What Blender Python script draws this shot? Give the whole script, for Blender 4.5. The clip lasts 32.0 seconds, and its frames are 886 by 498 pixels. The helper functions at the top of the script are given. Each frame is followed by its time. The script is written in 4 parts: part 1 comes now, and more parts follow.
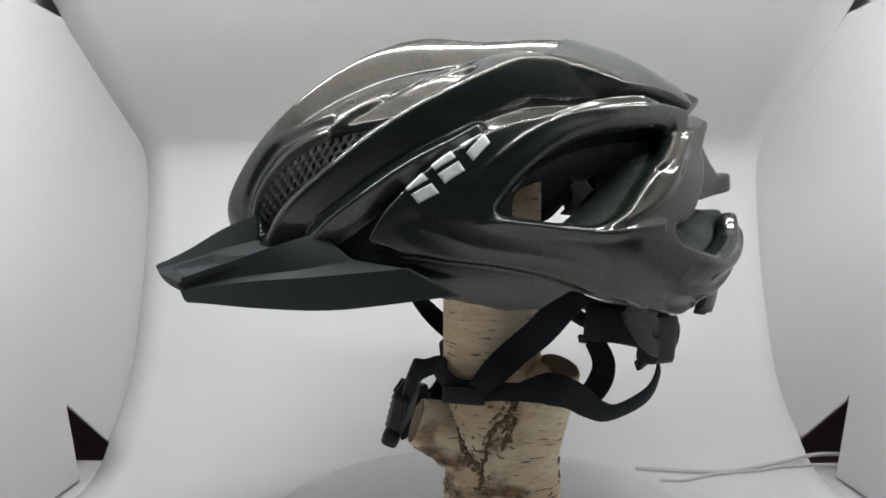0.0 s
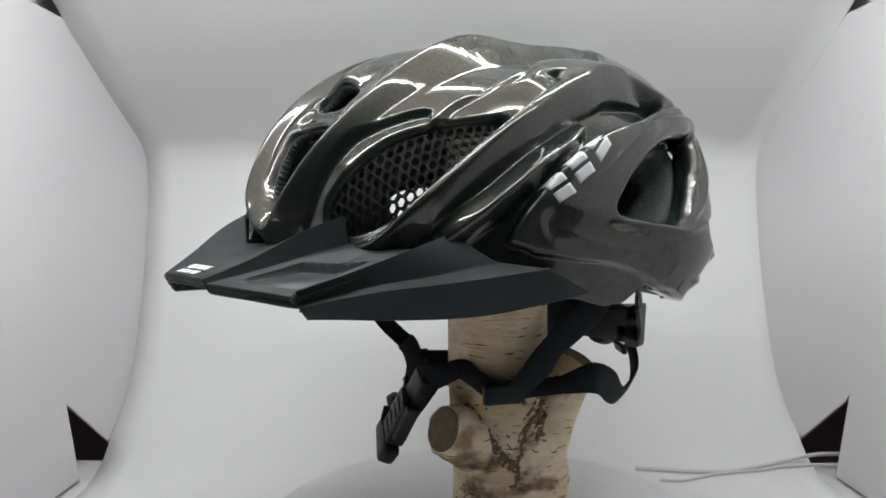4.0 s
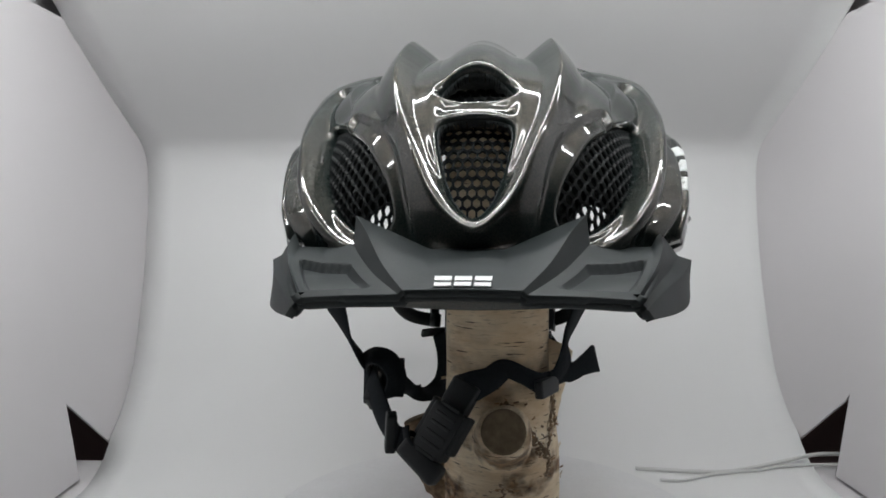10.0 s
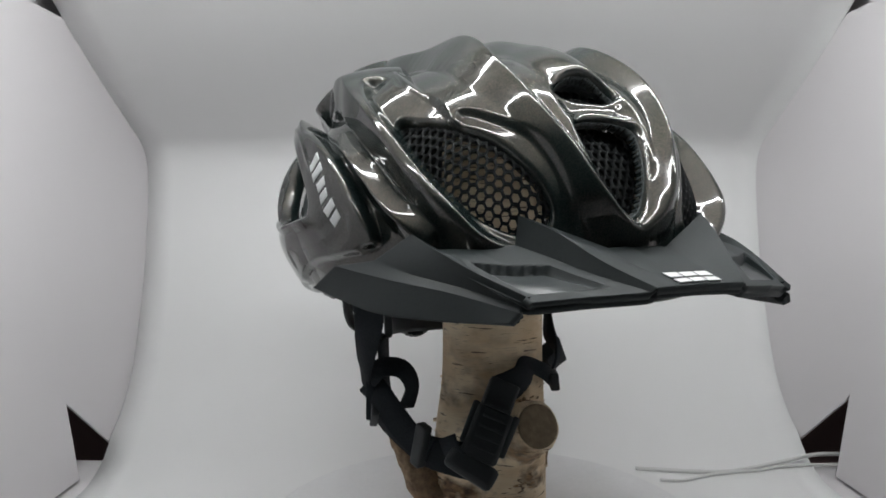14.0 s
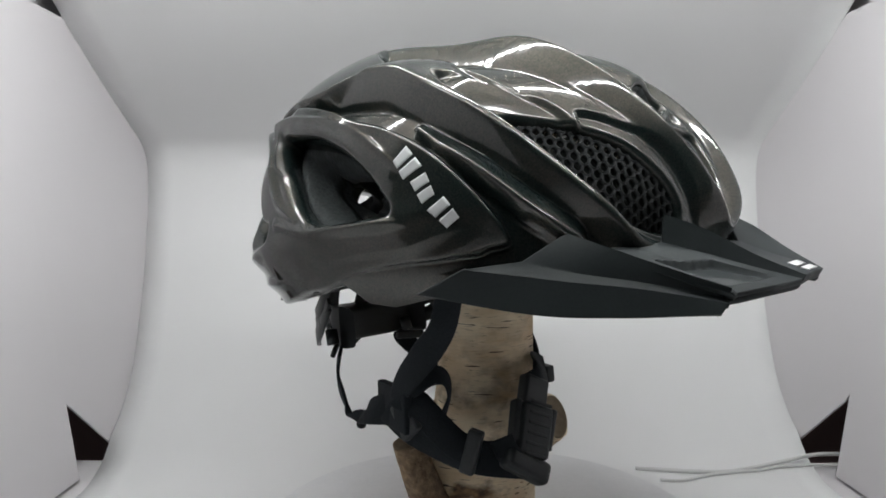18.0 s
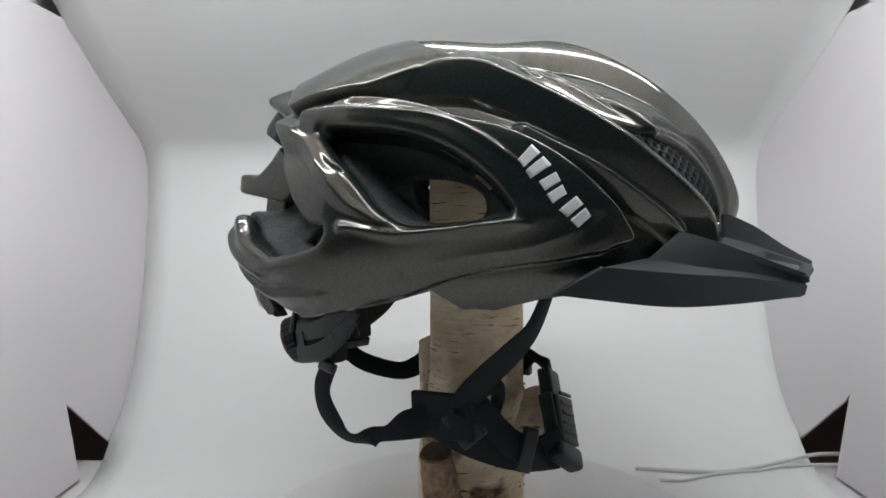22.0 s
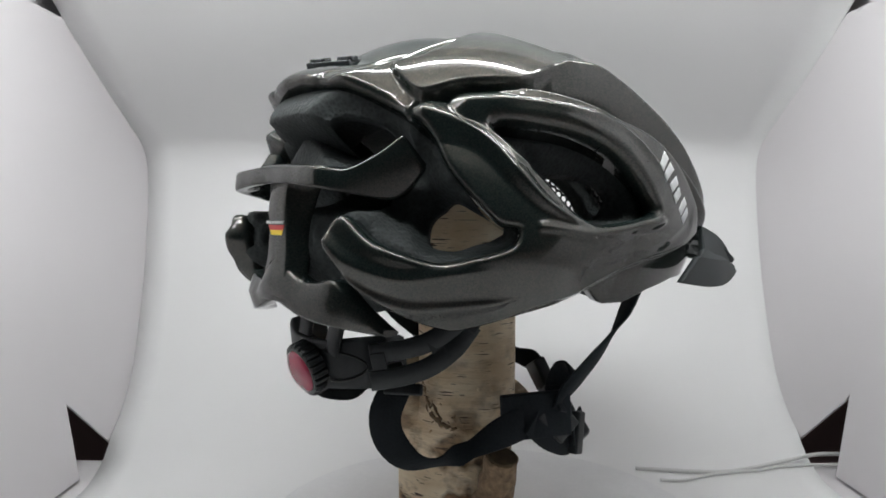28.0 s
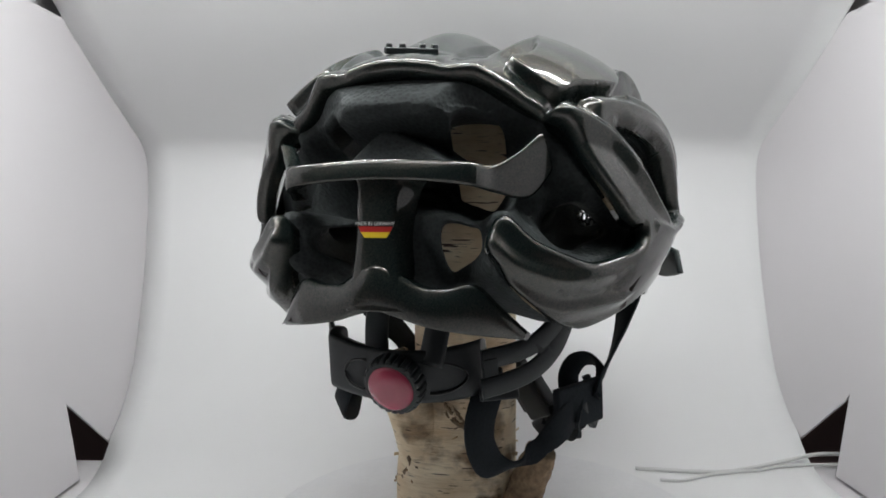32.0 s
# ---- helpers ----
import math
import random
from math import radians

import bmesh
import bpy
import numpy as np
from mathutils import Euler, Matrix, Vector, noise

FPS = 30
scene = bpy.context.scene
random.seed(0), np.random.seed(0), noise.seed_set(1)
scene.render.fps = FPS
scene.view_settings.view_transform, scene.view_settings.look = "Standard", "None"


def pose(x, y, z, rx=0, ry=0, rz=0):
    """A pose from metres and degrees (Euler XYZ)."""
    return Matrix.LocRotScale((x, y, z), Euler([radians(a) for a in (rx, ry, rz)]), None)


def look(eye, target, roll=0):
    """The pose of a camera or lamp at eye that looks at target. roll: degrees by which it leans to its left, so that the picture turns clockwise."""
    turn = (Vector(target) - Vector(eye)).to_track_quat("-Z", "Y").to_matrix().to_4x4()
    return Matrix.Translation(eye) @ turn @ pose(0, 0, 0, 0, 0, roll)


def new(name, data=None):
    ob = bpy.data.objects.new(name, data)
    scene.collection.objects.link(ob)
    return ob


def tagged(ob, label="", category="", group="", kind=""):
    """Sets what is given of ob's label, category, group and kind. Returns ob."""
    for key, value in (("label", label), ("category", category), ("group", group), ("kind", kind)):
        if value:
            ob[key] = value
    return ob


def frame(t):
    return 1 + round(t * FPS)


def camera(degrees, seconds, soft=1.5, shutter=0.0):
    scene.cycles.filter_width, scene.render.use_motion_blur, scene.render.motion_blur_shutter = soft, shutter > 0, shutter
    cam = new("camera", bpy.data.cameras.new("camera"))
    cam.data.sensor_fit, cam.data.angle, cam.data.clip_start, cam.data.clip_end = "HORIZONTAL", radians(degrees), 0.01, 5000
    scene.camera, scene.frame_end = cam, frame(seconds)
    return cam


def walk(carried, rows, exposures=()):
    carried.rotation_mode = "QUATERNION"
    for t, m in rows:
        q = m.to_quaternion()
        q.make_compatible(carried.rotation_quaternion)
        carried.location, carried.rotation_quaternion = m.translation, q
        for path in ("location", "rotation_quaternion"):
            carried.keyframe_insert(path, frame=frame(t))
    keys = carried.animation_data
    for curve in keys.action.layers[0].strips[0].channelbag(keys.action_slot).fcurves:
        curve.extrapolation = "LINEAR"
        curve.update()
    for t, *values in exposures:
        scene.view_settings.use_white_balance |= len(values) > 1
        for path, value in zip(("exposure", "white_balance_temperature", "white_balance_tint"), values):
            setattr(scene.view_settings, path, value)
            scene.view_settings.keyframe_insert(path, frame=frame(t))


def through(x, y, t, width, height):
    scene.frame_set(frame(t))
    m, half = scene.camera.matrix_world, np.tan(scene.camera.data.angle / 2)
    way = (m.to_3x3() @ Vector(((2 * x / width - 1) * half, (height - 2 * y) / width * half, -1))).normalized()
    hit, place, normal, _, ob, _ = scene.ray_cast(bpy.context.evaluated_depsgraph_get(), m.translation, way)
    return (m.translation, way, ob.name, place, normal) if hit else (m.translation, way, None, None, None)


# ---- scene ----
# One unit of the plan is the distance from the lens to the turning axis: 0.44 m.
S = 0.44
TABLE_TOP = -0.318      # top of the turntable's platter
FLOOR = -0.37           # floor height in plan units, below the helmet's datum
RATE = 7.422            # degrees per second of the turning table
YAW = -2.957


# ---- camera ----
cam = camera(61.25, 32.0, soft=1.7)
EYE = Vector((-0.0516 * S, -0.99867 * S, (0.1 - FLOOR) * S))
aim = EYE + Vector((0, math.cos(0.0537), -math.sin(0.0537)))
walk(cam, [(0, look(EYE, aim, -0.24)), (32, look(EYE, aim, -0.24))],
     [(0, -2.18), (3, -2.21), (6, -2.34), (8, -2.45), (10, -2.50), (14, -2.49), (17, -2.38), (20, -2.30), (25, -2.22), (32, -2.22)])

# ---- light ----
world = bpy.data.worlds.new("world")
scene.world = world
world.use_nodes = True
world.node_tree.nodes["Background"].inputs[0].default_value = (0.9, 0.95, 1.0, 1)
world.node_tree.nodes["Background"].inputs[1].default_value = 0.06


def area_lamp(name, x, y, z, lx, ly, power):
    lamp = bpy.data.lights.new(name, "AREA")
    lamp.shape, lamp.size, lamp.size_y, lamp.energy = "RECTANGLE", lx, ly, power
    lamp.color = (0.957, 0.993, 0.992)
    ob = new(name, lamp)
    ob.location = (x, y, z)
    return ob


# ---- materials ----
def sheet_plastic(name, colour, through):
    """Thin white plastic that lets part of the light through."""
    m = bpy.data.materials.new(name)
    m.use_nodes = True
    nt = m.node_tree
    b = nt.nodes["Principled BSDF"]
    b.inputs["Roughness"].default_value = 0.5
    b.inputs["Specular IOR Level"].default_value = 0.3
    out = nt.nodes["Material Output"]
    tr = nt.nodes.new("ShaderNodeBsdfTranslucent")
    tr.inputs[0].default_value = (*colour, 1)
    mx = nt.nodes.new("ShaderNodeMixShader")
    mx.inputs[0].default_value = through
    tc = nt.nodes.new("ShaderNodeTexCoord")
    n1 = nt.nodes.new("ShaderNodeTexNoise")
    n1.inputs["Scale"].default_value = 6.0
    n1.inputs["Detail"].default_value = 4.0
    rp = nt.nodes.new("ShaderNodeValToRGB")
    rp.color_ramp.elements[0].color = (*[c * 0.965 for c in colour], 1)
    rp.color_ramp.elements[1].color = (*[min(1, c * 1.02) for c in colour], 1)
    n2 = nt.nodes.new("ShaderNodeTexNoise")
    n2.inputs["Scale"].default_value = 900.0
    bp = nt.nodes.new("ShaderNodeBump")
    bp.inputs["Strength"].default_value = 0.04
    bp.inputs["Distance"].default_value = 0.001
    nt.links.new(tc.outputs["Object"], n1.inputs["Vector"])
    nt.links.new(tc.outputs["Object"], n2.inputs["Vector"])
    nt.links.new(n1.outputs["Fac"], rp.inputs[0])
    nt.links.new(rp.outputs[0], b.inputs["Base Color"])
    nt.links.new(n2.outputs["Fac"], bp.inputs["Height"])
    nt.links.new(bp.outputs[0], b.inputs["Normal"])
    nt.links.new(b.outputs[0], mx.inputs[1])
    nt.links.new(tr.outputs[0], mx.inputs[2])
    nt.links.new(mx.outputs[0], out.inputs[0])
    return m


def mat(name, base, rough=0.5, metal=0.0, spec=0.5, coat=0.0, coat_rough=0.03):
    m = bpy.data.materials.new(name)
    m.use_nodes = True
    b = m.node_tree.nodes["Principled BSDF"]
    b.inputs["Base Color"].default_value = (*base, 1)
    b.inputs["Roughness"].default_value = rough
    b.inputs["Metallic"].default_value = metal
    b.inputs["Specular IOR Level"].default_value = spec
    b.inputs["Coat Weight"].default_value = coat
    b.inputs["Coat Roughness"].default_value = coat_rough
    return m
def flake_paint(name):
    """Anthracite lacquer: dark ground, fine bronze flakes that shine near the mirror angle, clear coat on top."""
    m = mat(name, (0.009, 0.0155, 0.0155), 0.5, 0.0, 0.0, 1.0, 0.02)
    nt = m.node_tree
    b = nt.nodes["Principled BSDF"]
    fl = nt.nodes.new("ShaderNodeBsdfPrincipled")
    tc = nt.nodes.new("ShaderNodeTexCoord")
    vo = nt.nodes.new("ShaderNodeTexVoronoi")
    vo.inputs["Scale"].default_value = 2400.0
    nt.links.new(tc.outputs["Object"], vo.inputs["Vector"])
    rp = nt.nodes.new("ShaderNodeValToRGB")
    rp.color_ramp.elements[0].color = (0.07, 0.065, 0.06, 1)
    rp.color_ramp.elements[1].color = (0.45, 0.375, 0.30, 1)
    nt.links.new(vo.outputs["Color"], rp.inputs[0])
    nt.links.new(rp.outputs[0], fl.inputs["Base Color"])
    fl.inputs["Metallic"].default_value = 1.0
    fl.inputs["Specular Tint"].default_value = (0.35, 0.33, 0.30, 1)
    fl.inputs["Roughness"].default_value = 0.28
    nz = nt.nodes.new("ShaderNodeTexNoise")
    nz.inputs["Scale"].default_value = 60.0
    nz.inputs["Detail"].default_value = 5.0
    nt.links.new(tc.outputs["Object"], nz.inputs["Vector"])
    r2 = nt.nodes.new("ShaderNodeMapRange")
    r2.inputs["To Min"].default_value = 0.012
    r2.inputs["To Max"].default_value = 0.04
    nt.links.new(nz.outputs["Fac"], r2.inputs[0])
    bp = nt.nodes.new("ShaderNodeBump")
    bp.inputs["Strength"].default_value = 0.35
    bp.inputs["Distance"].default_value = 0.0003
    nt.links.new(vo.outputs["Distance"], bp.inputs["Height"])
    nt.links.new(bp.outputs[0], fl.inputs["Normal"])
    for sh in (b, fl):
        sh.inputs["Coat Weight"].default_value = 1.0
        sh.inputs["Coat IOR"].default_value = 1.5
        nt.links.new(r2.outputs[0], sh.inputs["Coat Roughness"])
    mx = nt.nodes.new("ShaderNodeMixShader")
    mx.inputs[0].default_value = 0.10
    nt.links.new(b.outputs[0], mx.inputs[1])
    nt.links.new(fl.outputs[0], mx.inputs[2])
    nt.links.new(mx.outputs[0], nt.nodes["Material Output"].inputs[0])
    return m


def grain(m, dark, light, scale, bump, dist, cells=False):
    """Fine grain and relief, with a slower patchiness over it."""
    nt = m.node_tree
    b = nt.nodes["Principled BSDF"]
    tc = nt.nodes.new("ShaderNodeTexCoord")
    if cells:
        t1 = nt.nodes.new("ShaderNodeTexVoronoi")
        out = t1.outputs["Distance"]
    else:
        t1 = nt.nodes.new("ShaderNodeTexNoise")
        t1.inputs["Detail"].default_value = 3.0
        out = t1.outputs["Fac"]
    t1.inputs["Scale"].default_value = scale
    t2 = nt.nodes.new("ShaderNodeTexNoise")
    t2.inputs["Scale"].default_value = 45.0
    t2.inputs["Detail"].default_value = 5.0
    mx = nt.nodes.new("ShaderNodeMath")
    mx.operation = "MULTIPLY_ADD"
    mx.inputs[1].default_value = 0.5
    ad = nt.nodes.new("ShaderNodeMath")
    ad.operation = "MULTIPLY"
    ad.inputs[1].default_value = 0.5
    rp = nt.nodes.new("ShaderNodeValToRGB")
    rp.color_ramp.elements[0].position, rp.color_ramp.elements[1].position = 0.3, 0.7
    rp.color_ramp.elements[0].color, rp.color_ramp.elements[1].color = (*dark, 1), (*light, 1)
    bp = nt.nodes.new("ShaderNodeBump")
    bp.inputs["Strength"].default_value, bp.inputs["Distance"].default_value = bump, dist
    for t in (t1, t2):
        nt.links.new(tc.outputs["Object"], t.inputs["Vector"])
    nt.links.new(t2.outputs["Fac"], ad.inputs[0])
    nt.links.new(out, mx.inputs[0])
    nt.links.new(ad.outputs[0], mx.inputs[2])
    nt.links.new(mx.outputs[0], rp.inputs[0])
    nt.links.new(rp.outputs[0], b.inputs["Base Color"])
    nt.links.new(out, bp.inputs["Height"])
    nt.links.new(bp.outputs[0], b.inputs["Normal"])
    return m


def birch(name):
    """Pale birch bark: cream ground, thin dark cross-grain marks, brown torn patches round the forks."""
    m = mat(name, (0.6, 0.5, 0.38), 0.75)
    nt = m.node_tree
    L = nt.links.new
    b = nt.nodes["Principled BSDF"]
    tc = nt.nodes.new("ShaderNodeTexCoord")

    def noise_at(scale, stretch, detail=4.0):
        mp = nt.nodes.new("ShaderNodeMapping")
        mp.inputs["Scale"].default_value = stretch
        n = nt.nodes.new("ShaderNodeTexNoise")
        n.inputs["Scale"].default_value, n.inputs["Detail"].default_value = scale, detail
        L(tc.outputs["Object"], mp.inputs[0])
        L(mp.outputs[0], n.inputs["Vector"])
        return n.outputs["Fac"]

    def ramp(src, p0, p1, c0, c1):
        r = nt.nodes.new("ShaderNodeValToRGB")
        r.color_ramp.elements[0].position, r.color_ramp.elements[1].position = p0, p1
        r.color_ramp.elements[0].color, r.color_ramp.elements[1].color = c0, c1
        L(src, r.inputs[0])
        return r.outputs[0]

    def blend(fac, a, c):
        x = nt.nodes.new("ShaderNodeMix")
        x.data_type = "RGBA"
        L(fac, x.inputs[0])
        for i, v in ((6, a), (7, c)):
            if isinstance(v, tuple):
                x.inputs[i].default_value = v
            else:
                L(v, x.inputs[i])
        return x.outputs[2]

    ground = ramp(noise_at(30, (1, 1, 2.5), 6), 0.35, 0.7, (0.66, 0.50, 0.31, 1), (0.90, 0.80, 0.61, 1))
    marks = ramp(noise_at(1, (55, 55, 620), 2), 0.655, 0.69, (0, 0, 0, 1), (1, 1, 1, 1))
    fine = ramp(noise_at(1, (140, 140, 1100), 2), 0.60, 0.72, (0, 0, 0, 1), (0.45, 0.45, 0.45, 1))
    sep = nt.nodes.new("ShaderNodeSeparateXYZ")
    L(tc.outputs["Object"], sep.inputs[0])
    low = nt.nodes.new("ShaderNodeMapRange")
    low.inputs["From Min"].default_value, low.inputs["From Max"].default_value = 0.155, 0.06
    L(sep.outputs[2], low.inputs[0])
    torn = nt.nodes.new("ShaderNodeMath")
    torn.operation = "MULTIPLY"
    L(ramp(noise_at(34, (1, 1, 1.4), 8), 0.50, 0.60, (0, 0, 0, 1), (1, 1, 1, 1)), torn.inputs[0])
    L(low.outputs[0], torn.inputs[1])
    brown = ramp(noise_at(160, (1, 1, 1.5), 6), 0.35, 0.65, (0.06, 0.035, 0.02, 1), (0.33, 0.20, 0.10, 1))
    col = blend(fine, ground, (0.26, 0.19, 0.12, 1))
    col = blend(torn.outputs[0], col, brown)
    col = blend(marks, col, (0.07, 0.045, 0.03, 1))
    L(col, b.inputs["Base Color"])
    bp = nt.nodes.new("ShaderNodeBump")
    bp.inputs["Strength"].default_value, bp.inputs["Distance"].default_value = 0.6, 0.0012
    hs = nt.nodes.new("ShaderNodeMath")
    hs.operation = "MULTIPLY_ADD"
    L(torn.outputs[0], hs.inputs[0])
    L(noise_at(220, (1, 1, 1), 5), hs.inputs[1])
    L(noise_at(1, (60, 60, 500), 3), hs.inputs[2])
    L(hs.outputs[0], bp.inputs["Height"])
    L(bp.outputs[0], b.inputs["Normal"])
    return m


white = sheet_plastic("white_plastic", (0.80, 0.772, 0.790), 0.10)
drum_mat = grain(mat("turntable_white", (0.86, 0.86, 0.87), 0.45), (0.84, 0.84, 0.85), (0.90, 0.90, 0.91), 300, 0.03, 0.0002)
cable_mat = mat("cable_white", (0.75, 0.75, 0.74), 0.4)
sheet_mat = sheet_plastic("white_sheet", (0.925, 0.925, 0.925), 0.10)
table_mat = mat("dark_table", (0.30, 0.20, 0.20), 0.6)
room_mat = mat("room_wall", (0.42, 0.41, 0.40), 0.8)
paint = flake_paint("anthracite_paint")
foam = grain(mat("black_foam", (0.020, 0.020, 0.022), 0.75), (0.018, 0.0235, 0.024), (0.034, 0.042, 0.043), 520, 0.5, 0.0008, True)
plastic = grain(mat("visor_plastic", (0.026, 0.030, 0.031), 0.58, 0, 0.3), (0.012, 0.0165, 0.0175), (0.018, 0.024, 0.025), 900, 0.12, 0.0002)
web = grain(mat("black_webbing", (0.012, 0.013, 0.015), 0.85, 0, 0.2), (0.007, 0.0095, 0.012), (0.015, 0.019, 0.022), 700, 0.6, 0.0005)
bark = birch("birch_bark")
glow = bpy.data.materials.new("led_glow")
glow.use_nodes = True
glow.node_tree.nodes["Principled BSDF"].inputs["Emission Color"].default_value = (0.98, 1.0, 0.99, 1)
glow.node_tree.nodes["Principled BSDF"].inputs["Emission Strength"].default_value = 160



def mesh_of(name, verts, faces, material, smooth=True):
    me = bpy.data.meshes.new(name)
    me.from_pydata([tuple(v) for v in verts], [], [tuple(f) for f in faces])
    me.materials.append(material)
    if smooth:
        me.polygons.foreach_set("use_smooth", [True] * len(me.polygons))
    me.update()
    return me


def part(name, data, material=None, parent=None, label=""):
    """Links a mesh (or bmesh) as one object under a thing."""
    if isinstance(data, bmesh.types.BMesh):
        bmesh.ops.recalc_face_normals(data, faces=data.faces[:])
        me = bpy.data.meshes.new(name)
        data.to_mesh(me)
        data.free()
        me.materials.append(material)
        data = me
    ob = new(name, data)
    if parent is not None:
        ob.parent = parent
    if label:
        tagged(ob, label)
    return ob


def spline(pts, n, closed=False):
    """Catmull-Rom through the points, n samples a span."""
    P = np.asarray(pts, float)
    m = len(P)
    out = []
    spans = m if closed else m - 1
    for i in range(spans):
        a, b, c, d = (P[(i + k - 1) % m] if closed else P[min(max(i + k - 1, 0), m - 1)] for k in range(4))
        for j in range(n):
            s = j / n
            out.append(0.5 * (2 * b + (c - a) * s + (2 * a - 5 * b + 4 * c - d) * s * s + (3 * b - a - 3 * c + d) * s ** 3))
    if not closed:
        out.append(P[-1])
    return np.array(out)


def slab(pts, thick):
    """A flat panel of the given corner points, thickened along its normal."""
    bm = bmesh.new()
    vs = [bm.verts.new(p) for p in pts]
    f = bm.faces.new(vs)
    f.normal_update()
    nrm = f.normal.copy()
    r = bmesh.ops.extrude_face_region(bm, geom=[f])
    bmesh.ops.translate(bm, verts=[g for g in r["geom"] if isinstance(g, bmesh.types.BMVert)], vec=nrm * thick)
    return bm


def ribbon(path, normals, width, thick, rounding=0.25):
    """A band of oblong section along a path (list of Vectors), flat side facing the normals."""
    bm = bmesh.new()
    rings = []
    n = len(path)
    for i in range(n):
        t = (path[min(i + 1, n - 1)] - path[max(i - 1, 0)]).normalized()
        nn = (normals[i] - t * normals[i].dot(t)).normalized()
        b = t.cross(nn)
        w = (width[i] if isinstance(width, (list, tuple)) else width) / 2
        h = (thick[i] if isinstance(thick, (list, tuple)) else thick) / 2
        c = min(h, w) * rounding * 2
        sec = [(-w, -h + c), (-w + c, -h), (w - c, -h), (w, -h + c), (w, h - c), (w - c, h), (-w + c, h), (-w, h - c)]
        rings.append([bm.verts.new(path[i] + b * x + nn * y) for x, y in sec])
    for a, b in zip(rings, rings[1:]):
        for k in range(8):
            f = bm.faces.new((a[k], a[(k + 1) % 8], b[(k + 1) % 8], b[k]))
            f.smooth = True
    bm.faces.new(rings[0])
    bm.faces.new(rings[-1])
    return bm


def tube(path, radius, sides=10):
    bm = bmesh.new()
    rings = []
    n = len(path)
    ref = Vector((0, 0, 1))
    for i in range(n):
        t = (path[min(i + 1, n - 1)] - path[max(i - 1, 0)]).normalized()
        a = t.cross(ref)
        a = a.normalized() if a.length > 1e-4 else Vector((1, 0, 0))
        b = t.cross(a)
        r = radius[i] if isinstance(radius, (list, tuple)) else radius
        rings.append([bm.verts.new(path[i] + a * r * math.cos(k * math.tau / sides) + b * r * math.sin(k * math.tau / sides)) for k in range(sides)])
    for p, q in zip(rings, rings[1:]):
        for k in range(sides):
            f = bm.faces.new((p[k], p[(k + 1) % sides], q[(k + 1) % sides], q[k]))
            f.smooth = True
    bm.faces.new(rings[0])
    bm.faces.new(rings[-1])
    return bm


# ---- light box ----
def bx(X, d, z):
    return Vector(((X - 0.0516) * S, (d - 0.99867) * S, (z - FLOOR) * S))


